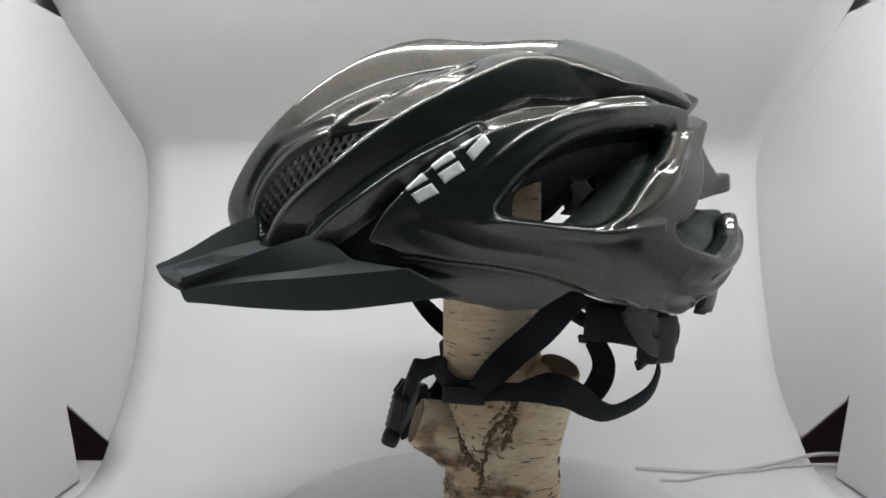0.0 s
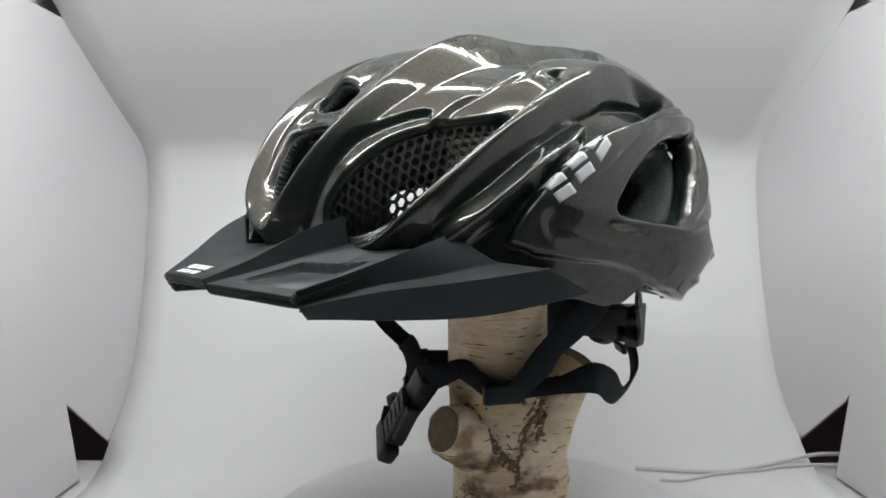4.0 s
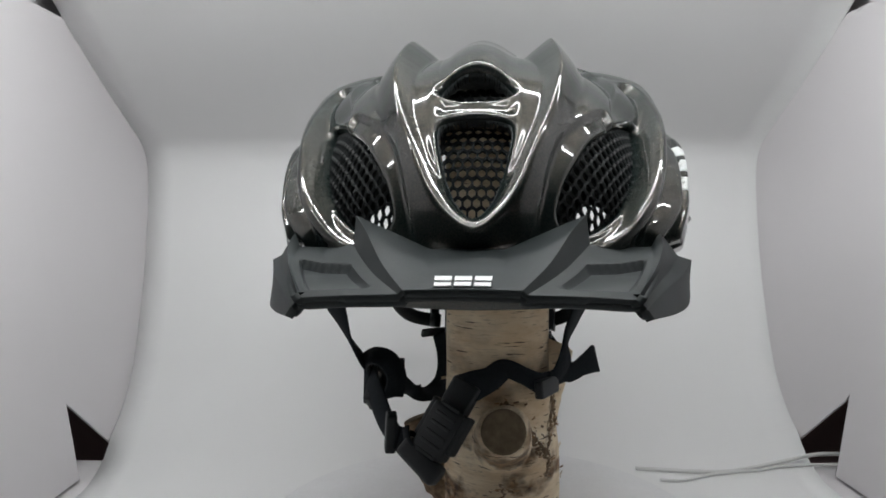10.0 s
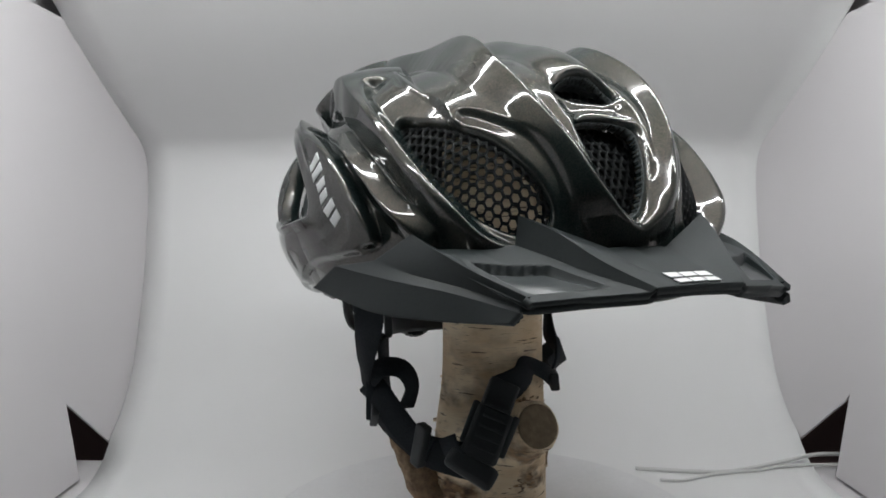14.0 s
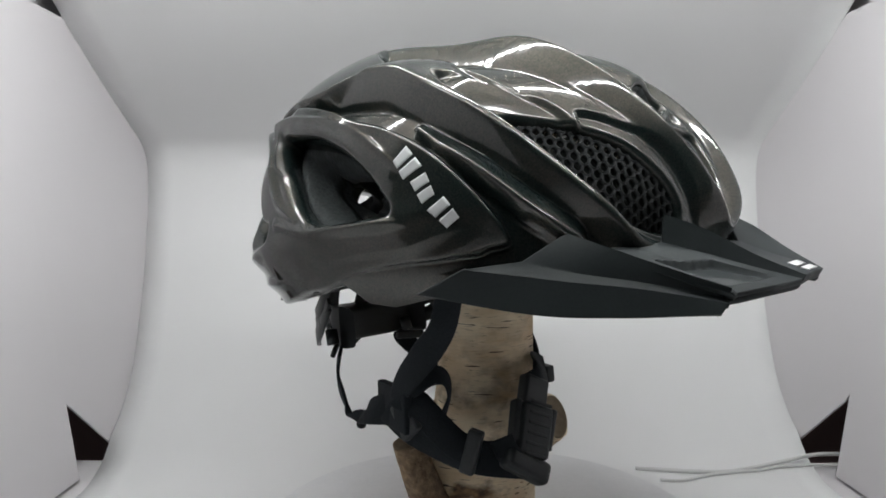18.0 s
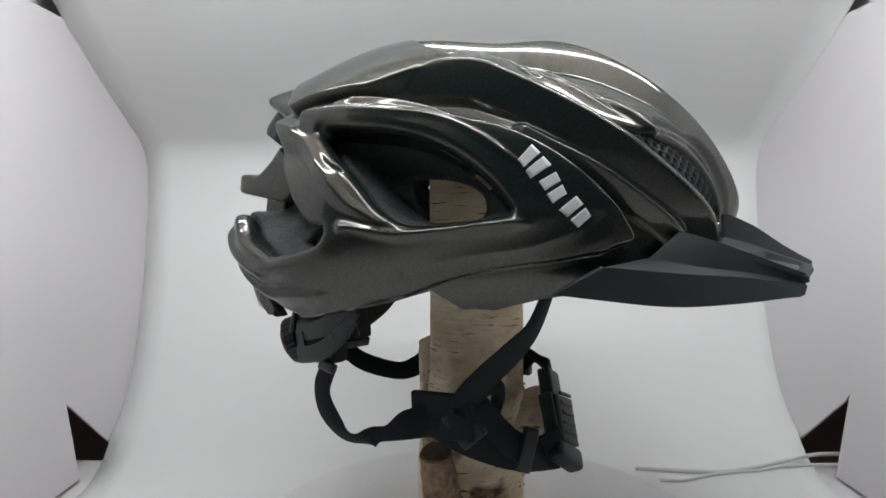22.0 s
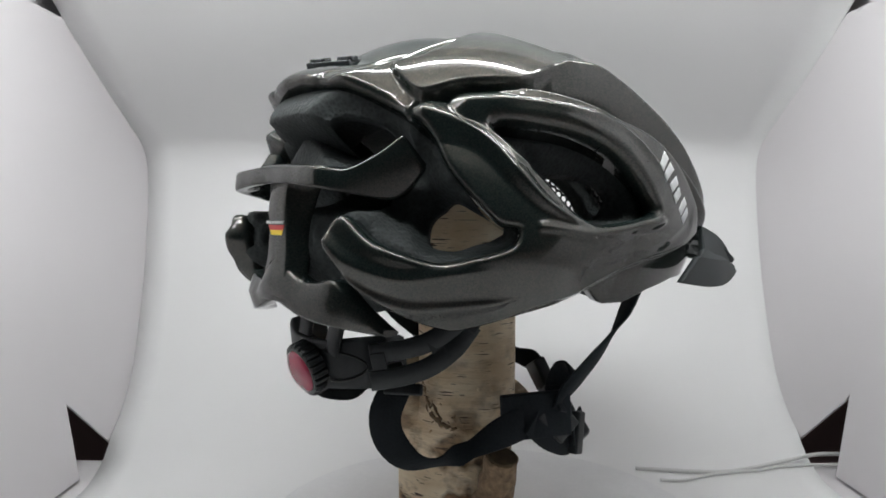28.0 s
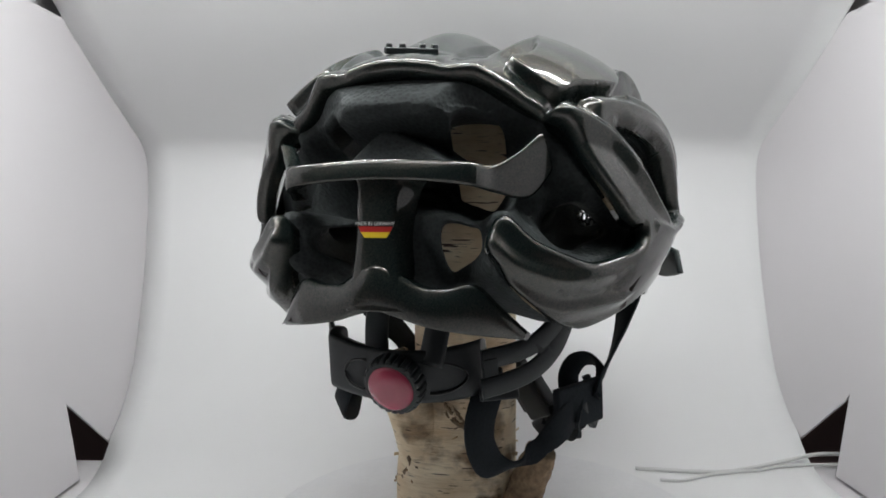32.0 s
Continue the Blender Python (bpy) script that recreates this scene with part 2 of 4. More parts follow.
def build_box():
    prof = spline([(0.42, -.37), (0.8, -.37), (1.2, -.37), (1.40, -.355), (1.53, -.26), (1.61, -.08), (1.648, .08), (1.658, .18), (1.635, .235), (1.57, .275),
                   (1.45, .34), (1.34, .405), (1.25, .462), (1.20, .495), (1.11, .555), (1.03, .612)], 10)
    n = len(prof)
    across = [-.650 + 1.342 * k / 24 for k in range(25)]
    cols = len(across)
    verts, faces = [], []
    for k in range(2):
        for i, (d, z) in enumerate(prof):
            a, b = prof[min(i + 1, n - 1)], prof[max(i - 1, 0)]
            tx = np.array(a) - np.array(b)
            tx /= np.linalg.norm(tx)
            narrow = float(np.clip((1.44 - d) / 0.2, 0, 1)) if z < -.2 else 0.0
            for X in across:
                off = 0.0025 * k
                X -= 0.045 * narrow * (X - 0.021) / 0.67
                verts.append(bx(X, d + tx[1] * off, z - tx[0] * off))
    for k in range(2):
        for i in range(n - 1):
            for j in range(cols - 1):
                o = k * n * cols + i * cols + j
                faces.append((o, o + 1, o + cols + 1, o + cols))
    m = n * cols
    for i in range(n - 1):
        for j in (0, cols - 1):
            o = i * cols + j
            faces.append((o, o + cols, o + cols + m, o + m))
    sheet = part("backdrop", mesh_of("backdrop", verts, faces, sheet_mat))
    tagged(sheet, "white curved plastic backdrop sheet sweeping into the floor", "backdrop", kind="structure")
    for s, X, name in ((-1, -0.655, "wall_left"), (1, 0.697, "wall_right")):
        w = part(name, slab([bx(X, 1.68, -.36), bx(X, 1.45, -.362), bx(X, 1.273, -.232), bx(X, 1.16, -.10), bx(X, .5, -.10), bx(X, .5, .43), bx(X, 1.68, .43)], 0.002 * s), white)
        tagged(w, "white plastic folding side panel of the light box", "side panel", kind="structure")
        Xb = -.6345 if s < 0 else .6825
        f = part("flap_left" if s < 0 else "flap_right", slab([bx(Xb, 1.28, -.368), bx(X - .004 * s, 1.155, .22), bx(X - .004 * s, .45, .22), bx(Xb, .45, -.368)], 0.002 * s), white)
        tagged(f, "white plastic folded lower flap of the light box", "side flap", kind="structure")
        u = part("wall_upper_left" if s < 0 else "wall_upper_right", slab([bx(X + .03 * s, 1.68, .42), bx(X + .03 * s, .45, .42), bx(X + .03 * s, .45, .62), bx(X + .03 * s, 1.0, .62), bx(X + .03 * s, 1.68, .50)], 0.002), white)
        tagged(u, "white plastic upper side panel of the light box", "side panel", kind="structure")
    c = part("ceiling", slab([bx(-.74, .56, .62), bx(.78, .56, .62), bx(.78, 1.04, .62), bx(-.74, 1.04, .62)], 0.003), white)
    tagged(c, "white plastic top panel of the light box", "ceiling", kind="structure")
    b = part("wall_back", slab([bx(-.74, 1.7, -.37), bx(.78, 1.7, -.37), bx(.78, 1.7, .50), bx(-.74, 1.7, .50)], 0.003), white)
    tagged(b, "white plastic back panel of the light box", "back panel", kind="structure")
    # Front part runs unseen past the lens, added to bounce light up.
    p = part("base_panel", slab([bx(-.80, -.75, -.374), bx(-.80, 1.40, -.374), bx(.84, 1.36, -.374), bx(.84, -.75, -.374)], 0.003), white)
    tagged(p, "white plastic bottom panel of the light box, extended forward as unseen reflector", "bottom panel", kind="structure")
    t = part("table", slab([bx(-3.5, -2.5, -.40), bx(3.5, -2.5, -.40), bx(3.5, 3.5, -.40), bx(-3.5, 3.5, -.40)], -0.03), table_mat)
    tagged(t, "dark brown table top under the light box", "table", kind="structure")
    r = bmesh.new()
    bmesh.ops.create_cube(r, size=1)
    bmesh.ops.scale(r, vec=(5, 5, 2.6), verts=r.verts)
    bmesh.ops.translate(r, vec=(0, -0.6, 0.5), verts=r.verts)
    rm = part("room", r, room_mat)
    tagged(rm, "plain dim room walls around the table", "room", kind="structure")
    for d, power in ((0.90, 3.2), (0.60, 2.0)):
        bar = bmesh.new()
        bmesh.ops.create_cube(bar, size=1)
        bmesh.ops.scale(bar, vec=(0.52, 0.006, 0.005), verts=bar.verts)
        lamp = part("led_strip", bar, glow)
        lamp.location = bx(0.03, d, .612)
        tagged(lamp, "thin white glowing strip lamp under the box top", "strip lamp", group="strip lamps of the light box")
        area_lamp("led_light", *bx(0.03, d, .602), 0.50, 0.005, power)
    # Unseen overhead fill, added to lift the dark faces towards the camera.
    area_lamp("room_fill", 0.0, -1.0, 1.76, 3.0, 2.6, 10.0)


# ---- turntable ----
def build_turntable():
    """A low round photo turntable: fixed drum, turning platter with a rounded rim."""
    def lathe(prof, sides=128):
        bm = bmesh.new()
        rings = [[bm.verts.new((r * S * math.cos(k * math.tau / sides), r * S * math.sin(k * math.tau / sides), (z - FLOOR) * S)) for k in range(sides)] for r, z in prof]
        for p, q in zip(rings, rings[1:]):
            for k in range(sides):
                bm.faces.new((p[k], p[(k + 1) % sides], q[(k + 1) % sides], q[k])).smooth = True
        bm.faces.new(rings[0])
        bm.faces.new(rings[-1])
        return bm

    table = new("turntable")
    tagged(table, "low round white turntable under the birch log", "turntable")
    part("drum", lathe([(.275, FLOOR + .0015), (.280, FLOOR + .004), (.280, -.336), (.275, -.3335)]), drum_mat, table)
    return part("platter", lathe([(.285, -.333), (.294, -.3315), (.297, -.327), (.295, -.3215), (.289, TABLE_TOP)]), drum_mat, table)


build_box()
PLATTER = build_turntable()
# ---- helmet geometry: a shell over a radial chart ----
CX, CY, CZ = 0.004, 0.0, 0.03     # centre of the shell in plan units
K = 0.3                           # chart scale: plan units per radian


def base_radius(dx, dy, dz):
    """Radius of the plain shell along unit directions."""
    ax = 0.268
    ay = np.where(dy < 0, 0.342, 0.330)
    az = np.where(dz > 0, 0.283, 0.55)
    p = 2.3
    r = (np.abs(dx / ax) ** p + np.abs(dy / ay) ** p + np.abs(dz / az) ** p) ** (-1 / p)
    back = np.clip(dy / 0.6, 0, 1)
    k = np.clip((0.28 - 0.17 * back - dz) / (0.5 - 0.12 * back), 0, 1)
    az = np.degrees(np.arctan2(np.abs(dx), -dy))
    slim = 0.012 * np.exp(-((az - 52) / 24) ** 2) * np.exp(-((dz - 0.35) / 0.35) ** 2)
    return r * (1 - 0.15 * k * k * (3 - 2 * k)) - slim


def directions(u, v):
    phi = np.hypot(u, v) / K
    th = np.arctan2(u, -v)                  # 0 at the front, positive to +x
    return np.sin(phi) * np.sin(th), -np.sin(phi) * np.cos(th), np.cos(phi)


# ---- the two turning things ----
HELM = new("bicycle_helmet")
tagged(HELM, "glossy dark anthracite bicycle helmet with matt visor on birch log", "helmet")
LOG = new("birch_log")
tagged(LOG, "upright birch log with peeling pale bark and branch stubs", "log")


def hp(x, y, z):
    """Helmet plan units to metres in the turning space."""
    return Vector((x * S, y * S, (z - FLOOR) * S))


# ---- fields over the chart ----
def smooth(x):
    x = np.clip(x, 0, 1)
    return x * x * (3 - 2 * x)


def smax(a, b, k):
    h = np.clip(0.5 + 0.5 * (a - b) / k, 0, 1)
    return b + (a - b) * h + k * h * (1 - h)


def region(u, v, poly, round_n=5):
    """Signed distance to a closed outline in the chart, positive inside."""
    P = spline(poly, round_n, True)
    lo, hi = P.min(0) - 0.05, P.max(0) + 0.05
    out = np.full(u.shape, -0.05)
    k = (u > lo[0]) & (u < hi[0]) & (v > lo[1]) & (v < hi[1])
    x, y = u[k], v[k]
    best = np.full(x.shape, 9.0)
    inside = np.zeros(x.shape, bool)
    n = len(P)
    for i in range(n):
        (ax, ay), (bx_, by) = P[i], P[(i + 1) % n]
        ex, ey = bx_ - ax, by - ay
        t = np.clip(((x - ax) * ex + (y - ay) * ey) / (ex * ex + ey * ey + 1e-12), 0, 1)
        best = np.minimum(best, (x - ax - t * ex) ** 2 + (y - ay - t * ey) ** 2)
        if abs(ey) > 1e-12:
            c = ((ay > y) != (by > y)) & (x < (y - ay) / ey * ex + ax)
            inside ^= c
    d = np.sqrt(best)
    out[k] = np.where(inside, d, -d)
    return out


def crest(u, v, pts, w_in, w_out, drop, soft=0.1):
    """Height of a ridge along a chart line (u, v, height): falls by drop over its two widths."""
    P = spline(pts, 6)
    out = np.full(u.shape, -9.0)
    m = max(w_in, w_out) * 1.3
    lo, hi = P[:, :2].min(0) - m, P[:, :2].max(0) + m
    k = (u > lo[0]) & (u < hi[0]) & (v > lo[1]) & (v < hi[1])
    x, y = u[k], v[k]
    best = np.full(x.shape, 9.0)
    side = np.zeros(x.shape)
    hh = np.zeros(x.shape)
    for a, b in zip(P, P[1:]):
        ex, ey = b[0] - a[0], b[1] - a[1]
        t = np.clip(((x - a[0]) * ex + (y - a[1]) * ey) / (ex * ex + ey * ey + 1e-12), 0, 1)
        dx, dy = x - a[0] - t * ex, y - a[1] - t * ey
        d = dx * dx + dy * dy
        c = d < best
        best = np.where(c, d, best)
        side = np.where(c, ex * dy - ey * dx, side)
        hh = np.where(c, a[2] + t * (b[2] - a[2]), hh)
    d = np.sqrt(best)
    w = np.where(side > 0, w_in, w_out)
    q = d / w
    out[k] = np.where(q < 1.25, hh - drop * (np.sqrt(q * q + soft * soft) - soft) * np.where(q < 1, 1, 1 + 3 * (q - 1)), -9.0)
    return out


# Lines and outlines of one half of the helmet: u to the side, v to the back, height.
SPINE = [(0, -.235, -.012), (0, -.20, -.010), (0, -.165, -.010), (0, -.11, -.009), (0, -.03, .001), (0, .06, .005), (0, .15, .004), (0, .27, .002)]
RIB_TOP = [(.088, .262, .002), (.102, .17, .004), (.113, .082, .006), (.10, -.02, -.004), (.084, -.105, .003), (.093, -.20, -.005), (.090, -.257, -.010),
           (.082, -.300, -.012), (.069, -.34, -.012), (.055, -.378, -.010), (.037, -.405, -.008), (.016, -.421, -.007), (0, -.426, -.007)]
RIB_MID = [(.12, .05, -.010), (.155, -.01, -.012), (.174, -.088, -.014), (.183, -.14, -.017), (.184, -.19, -.021), (.185, -.245, -.03)]
RIB_SIDE = [(.180, .16, .004), (.205, .05, .012), (.213, -.005, .014), (.226, -.045, .009), (.237, -.096, .003), (.245, -.152, .001), (.2475, -.2, .0),
            (.247, -.25, -.002), (.239, -.303, -.004), (.226, -.345, -.006), (.204, -.388, -.008), (.176, -.42, -.01)]
RIB_LOW = [(.280, -.075, -.012), (.294, -.115, -.006), (.298, -.164, -.003), (.299, -.215, -.002), (.296, -.262, -.002), (.287, -.30, -.003), (.275, -.335, -.006)]
BOWL = [(.186, -.075), (.177, -.144), (.169, -.210), (.173, -.252), (.157, -.237), (.125, -.277), (.099, -.313), (.087, -.346), (.080, -.39), (.078, -.43),
        (.11, -.43), (.165, -.408), (.200, -.376), (.220, -.33), (.233, -.28), (.238, -.22), (.235, -.15), (.224, -.09), (.205, -.055)]
PANEL = [(.168, .262), (.182, .225), (.203, .193), (.254, .090), (.279, .028), (.290, -.03), (.296, -.067), (.302, -.105), (.310, -.148), (.318, -.192), (.326, -.235), (.338, -.268),
         (.365, -.245), (.384, -.225), (.43, -.144), (.464, -.03), (.479, .09), (.474, .169), (.431, .296), (.362, .394), (.281, .431), (.205, .434), (.172, .422),
         (.150, .41), (.153, .37), (.163, .31)]
VENT_FRONT = [(-.043, -.314), (-.042, -.340), (-.034, -.374), (-.019, -.401), (0, -.412), (.019, -.401), (.034, -.374), (.042, -.340), (.043, -.314), (.027, -.304), (0, -.301), (-.027, -.304)]
VENT_TOP = [(-.043, -.264), (-.036, -.250), (-.021, -.241), (0, -.238), (.021, -.241), (.036, -.250), (.043, -.264), (.024, -.273), (0, -.275), (-.024, -.273)]
VENT_MESH = [(.224, -.172), (.200, -.204), (.170, -.256), (.144, -.295), (.128, -.328), (.112, -.364), (.109, -.394), (.130, -.406), (.165, -.390), (.196, -.358), (.214, -.318), (.225, -.275), (.229, -.225)]
VENT_SIDE = [(.243, .192), (.268, .145), (.297, .082), (.322, .03), (.345, -.012), (.37, -.05), (.387, -.068), (.399, -.03), (.405, .035), (.397, .098), (.366, .14), (.315, .168), (.27, .189)]
REAR_OPEN = [(-.06, .274), (-.03, .277), (.03, .277), (.07, .272), (.10, .265), (.135, .258), (.168, .257), (.204, .255), (.245, .265), (.292, .262), (.33, .251), (.350, .230), (.357, .25), (.337, .292), (.301, .338),
             (.26, .362), (.21, .377), (.168, .374), (.152, .388), (.151, .412), (.172, .424), (.205, .434), (.255, .434), (.31, .424), (.362, .400), (.40, .43), (.3, .6), (.1, .62), (-.06, .62)]
PLATE = [(.108, .212), (.122, .192), (.120, .15), (.104, .085), (.150, .058), (.194, .024), (.206, .05), (.222, .118), (.205, .165), (.190, .195), (.172, .232), (.14, .233), (.115, .226)]
LIP_ARCH = [(.215, .205, .012), (.263, .115, .012), (.288, .045, .011), (.31, -.01, .008), (.332, -.06, .003), (.348, -.11, -.003), (.360, -.15, -.009)]
PANEL_EDGE = [(.235, .14, .012), (.262, .08, .012), (.291, .02, .010), (.300, -.035, .007), (.306, -.07, .006), (.312, -.108, .004), (.319, -.148, .002), (.326, -.19, -.001), (.333, -.23, -.004),
              (.342, -.262, -.008)]
LIP_STRUT = [(.19, .245, .010), (.245, .215, .004), (.30, .2, .003), (.345, .18, .0), (.385, .14, -.004)]
LIP_SILL = [(.365, .20, -.002), (.405, .12, -.002), (.414, .04, -.001), (.409, -.03, .0), (.402, -.07, -.001), (.397, -.10, -.006), (.392, -.13, -.011)]
FLUTE_A = [(.158, .405, .0), (.2, .41, .0), (.27, .385, .0), (.335, .32, -.002), (.375, .26, -.012)]
FLUTE_B = [(.19, .432, .0), (.25, .425, .0), (.31, .395, .0), (.39, .31, -.002), (.435, .22, -.012)]


def height(u, v):
    """Relief of the shell over its plain form, for u >= 0."""
    H = np.full(u.shape, -0.026)
    H = smax(H, crest(u, v, SPINE, 0.046, 0.046, 0.026, 0.45), 0.004)
    H = smax(H, crest(u, v, RIB_TOP, 0.05, 0.025, 0.029, 0.05), 0.002)
    H = smax(H, crest(u, v, RIB_MID, 0.03, 0.02, 0.018, 0.05), 0.0015)
    H = smax(H, crest(u, v, RIB_SIDE, 0.03, 0.07, 0.028, 0.04), 0.0015)
    H = smax(H, crest(u, v, RIB_LOW, 0.014, 0.022, 0.018, 0.06), 0.0015)
    H = H - 0.010 * np.exp(-((v + 0.288) / 0.018) ** 2) * smooth((0.055 - u) / 0.02)
    s = region(u, v, BOWL)
    floor = -0.032 + 0.018 * smooth((v + 0.21) / 0.12)
    H = H + (np.minimum(floor, H) - H) * smooth(s / 0.011 + 0.25)
    fade = smooth((v - 0.12) / 0.12) * smooth((0.19 - u) / 0.03)
    H = H + (np.maximum(H * 0.3, -0.008) - H) * fade
    s = region(u, v, PLATE)
    H = H + (0.008 - H) * smooth(s / 0.007 + 0.4)
    return H


def finish(u, v, H):
    """Side panel, flutes and the rolled lips of the openings."""
    pan = region(u, v, PANEL)
    Hp = np.full(u.shape, -0.006)
    for line in (LIP_ARCH, LIP_STRUT, LIP_SILL):
        Hp = smax(Hp, crest(u, v, line, 0.022, 0.022, 0.013, 0.06), 0.002)
    Hp = smax(Hp, crest(u, v, PANEL_EDGE, 0.075, 0.014, 0.014, 0.03), 0.0015)
    for line in (FLUTE_A, FLUTE_B):
        Hp = smax(Hp, crest(u, v, line, 0.03, 0.02, 0.012, 0.06), 0.002)
    Hp = Hp - 0.002 * smooth(1 - np.abs(region(u, v, [(.36, -.20), (.43, -.12), (.455, .0), (.45, .12), (.435, .0), (.41, -.1)]) - 0.0) / 0.022)
    gap = smooth(1 - np.abs(pan) / 0.0055) * (1 - 0.75 * smooth((u - 0.355) / 0.03) * smooth((0.22 - v) / 0.05))
    skirt = smooth((np.hypot(u, v) - 0.40) / 0.08)
    H = H * (1 - skirt) + skirt * -0.012
    H = H + (Hp - H) * smooth(pan / 0.009 + 0.45) - 0.005 * gap
    for poly, w, deep in ((VENT_FRONT, 0.010, 0.011), (VENT_TOP, 0.008, 0.009), (VENT_MESH, 0.008, 0.009), (VENT_SIDE, 0.010, 0.012), (REAR_OPEN, 0.008, 0.010)):
        s = region(u, v, poly)
        H = H - deep * (1 - np.sqrt(1 - np.clip(s / w + 1, 0, 1) ** 2 * 0.999))
    return H


def open_field(u, v):
    """Positive where the painted shell is cut away."""
    s = region(u, v, VENT_FRONT)
    for poly in (VENT_TOP, VENT_MESH, VENT_SIDE, REAR_OPEN):
        s = np.maximum(s, region(u, v, poly))
    return s


FOAM_OPEN = ([(.280, .152), (.296, .13), (.306, .096), (.327, .026), (.347, -.02), (.372, -.03), (.386, -.01), (.388, .03), (.384, .08), (.36, .112), (.328, .142), (.300, .156)],
             [(.236, .335), (.236, .305), (.255, .278), (.285, .264), (.325, .243), (.340, .236), (.334, .262), (.318, .29), (.30, .32), (.264, .345)],
             [(.07, .325), (.075, .295), (.10, .281), (.135, .270), (.163, .277), (.158, .31), (.12, .325)],
             [(.075, .42), (.08, .395), (.13, .388), (.148, .415), (.125, .44), (.10, .452)])


def brow(u, v):
    """The shell's brow over the rear opening stands out."""
    return 0.027 * smooth((v - 0.205) / 0.075) * smooth((0.155 - u) / 0.09) * smooth((0.345 - v) / 0.05)


def foam_field(u, v):
    s = region(u, v, VENT_FRONT)
    for poly in (VENT_TOP, VENT_MESH):
        s = np.maximum(s, region(u, v, poly))
    for poly in FOAM_OPEN:
        s = np.maximum(s, region(u, v, poly))
    return s


def rim_phi(th):
    """Polar angle of the lower rim round the helmet: front, temple, nape."""
    a = np.abs((th + np.pi) % (2 * np.pi) - np.pi)
    knots = np.array([0, .35, .7, 1.0, 1.25, 1.45, 1.62, 1.75, 1.95, 2.2, 2.45, 2.75, 3.1416])
    rim = np.array([.5, .498, .49, .492, .505, .522, .520, .492, .51, .525, .535, .532, .53])
    return np.interp(a, knots, rim) / K


def place(u, v, off):
    dx, dy, dz = directions(u, v)
    r = base_radius(dx, dy, dz) + off
    return np.stack([CX + r * dx, CY + r * dy, CZ + r * dz - FLOOR], -1) * S


def quick_mesh(name, verts, quads, material):
    me = bpy.data.meshes.new(name)
    n = len(quads)
    me.vertices.add(len(verts))
    me.vertices.foreach_set("co", np.ascontiguousarray(verts, dtype=np.float32).ravel())
    me.loops.add(4 * n)
    me.loops.foreach_set("vertex_index", np.ascontiguousarray(quads, dtype=np.int32).ravel())
    me.polygons.add(n)
    me.polygons.foreach_set("loop_start", np.arange(n, dtype=np.int32) * 4)
    me.polygons.foreach_set("use_smooth", np.ones(n, bool))
    me.update(calc_edges=True)
    me.validate()
    me.materials.append(material)
    return me


def grid(nt, npol, rim_scale=1.0):
    th = np.arange(nt) * 2 * np.pi / nt
    s = (np.arange(npol) + 0.6) / (npol - 0.4)
    phi = s[:, None] * (rim_phi(th) * rim_scale)[None]
    u, v = K * phi * np.sin(th)[None], -K * phi * np.cos(th)[None]
    i, j = np.meshgrid(np.arange(npol - 1), np.arange(nt), indexing="ij")
    a = (i * nt + j).ravel()
    b = (i * nt + (j + 1) % nt).ravel()
    return u.ravel(), v.ravel(), np.stack([a, a + nt, b + nt, b], 1)


def cut_patch(u, v, quads, field):
    """Drops the faces where the field is positive and draws the cut edge onto the field's zero line."""
    s = field(np.abs(u), v)
    keep = (s[quads] < 0).sum(1) >= 2
    q = quads[keep]
    used = np.zeros(len(u), bool)
    used[q.ravel()] = True
    drop = np.zeros(len(u), bool)
    drop[quads[~keep].ravel()] = True
    edge = np.where(used & drop)[0]
    for _ in range(2):
        e = 0.0006
        au, av = np.abs(u[edge]), v[edge]
        f0 = field(au, av)
        gu = (field(au + e, av) - field(au - e, av)) / (2 * e)
        gv = (field(au, av + e) - field(au, av - e)) / (2 * e)
        g = gu * gu + gv * gv + 1e-6
        st = np.clip(f0 / g, -0.004, 0.004)
        u[edge] -= np.sign(u[edge]) * gu * st
        v[edge] -= gv * st
    return q


def border(quads):
    e = np.concatenate([quads[:, [0, 1]], quads[:, [1, 2]], quads[:, [2, 3]], quads[:, [3, 0]]])
    key = np.sort(e, 1)
    k = key[:, 0].astype(np.int64) * 10000000 + key[:, 1]
    _, first, count = np.unique(k, return_index=True, return_counts=True)
    return e[first[count == 1]]


def solid(name, u, v, q, h_out, h_in, material, label=""):
    """A thick patch: outer and inner face joined along every free edge."""
    n = len(u)
    V = np.concatenate([place(u, v, h_out), place(u, v, h_in)])
    b = border(q)
    F = np.concatenate([q, q[:, ::-1] + n, np.stack([b[:, 1], b[:, 0], b[:, 0] + n, b[:, 1] + n], 1)])
    used, F = np.unique(F, return_inverse=True)
    return part(name, quick_mesh(name, V[used], F.reshape(-1, 4), material), parent=HELM, label=label)


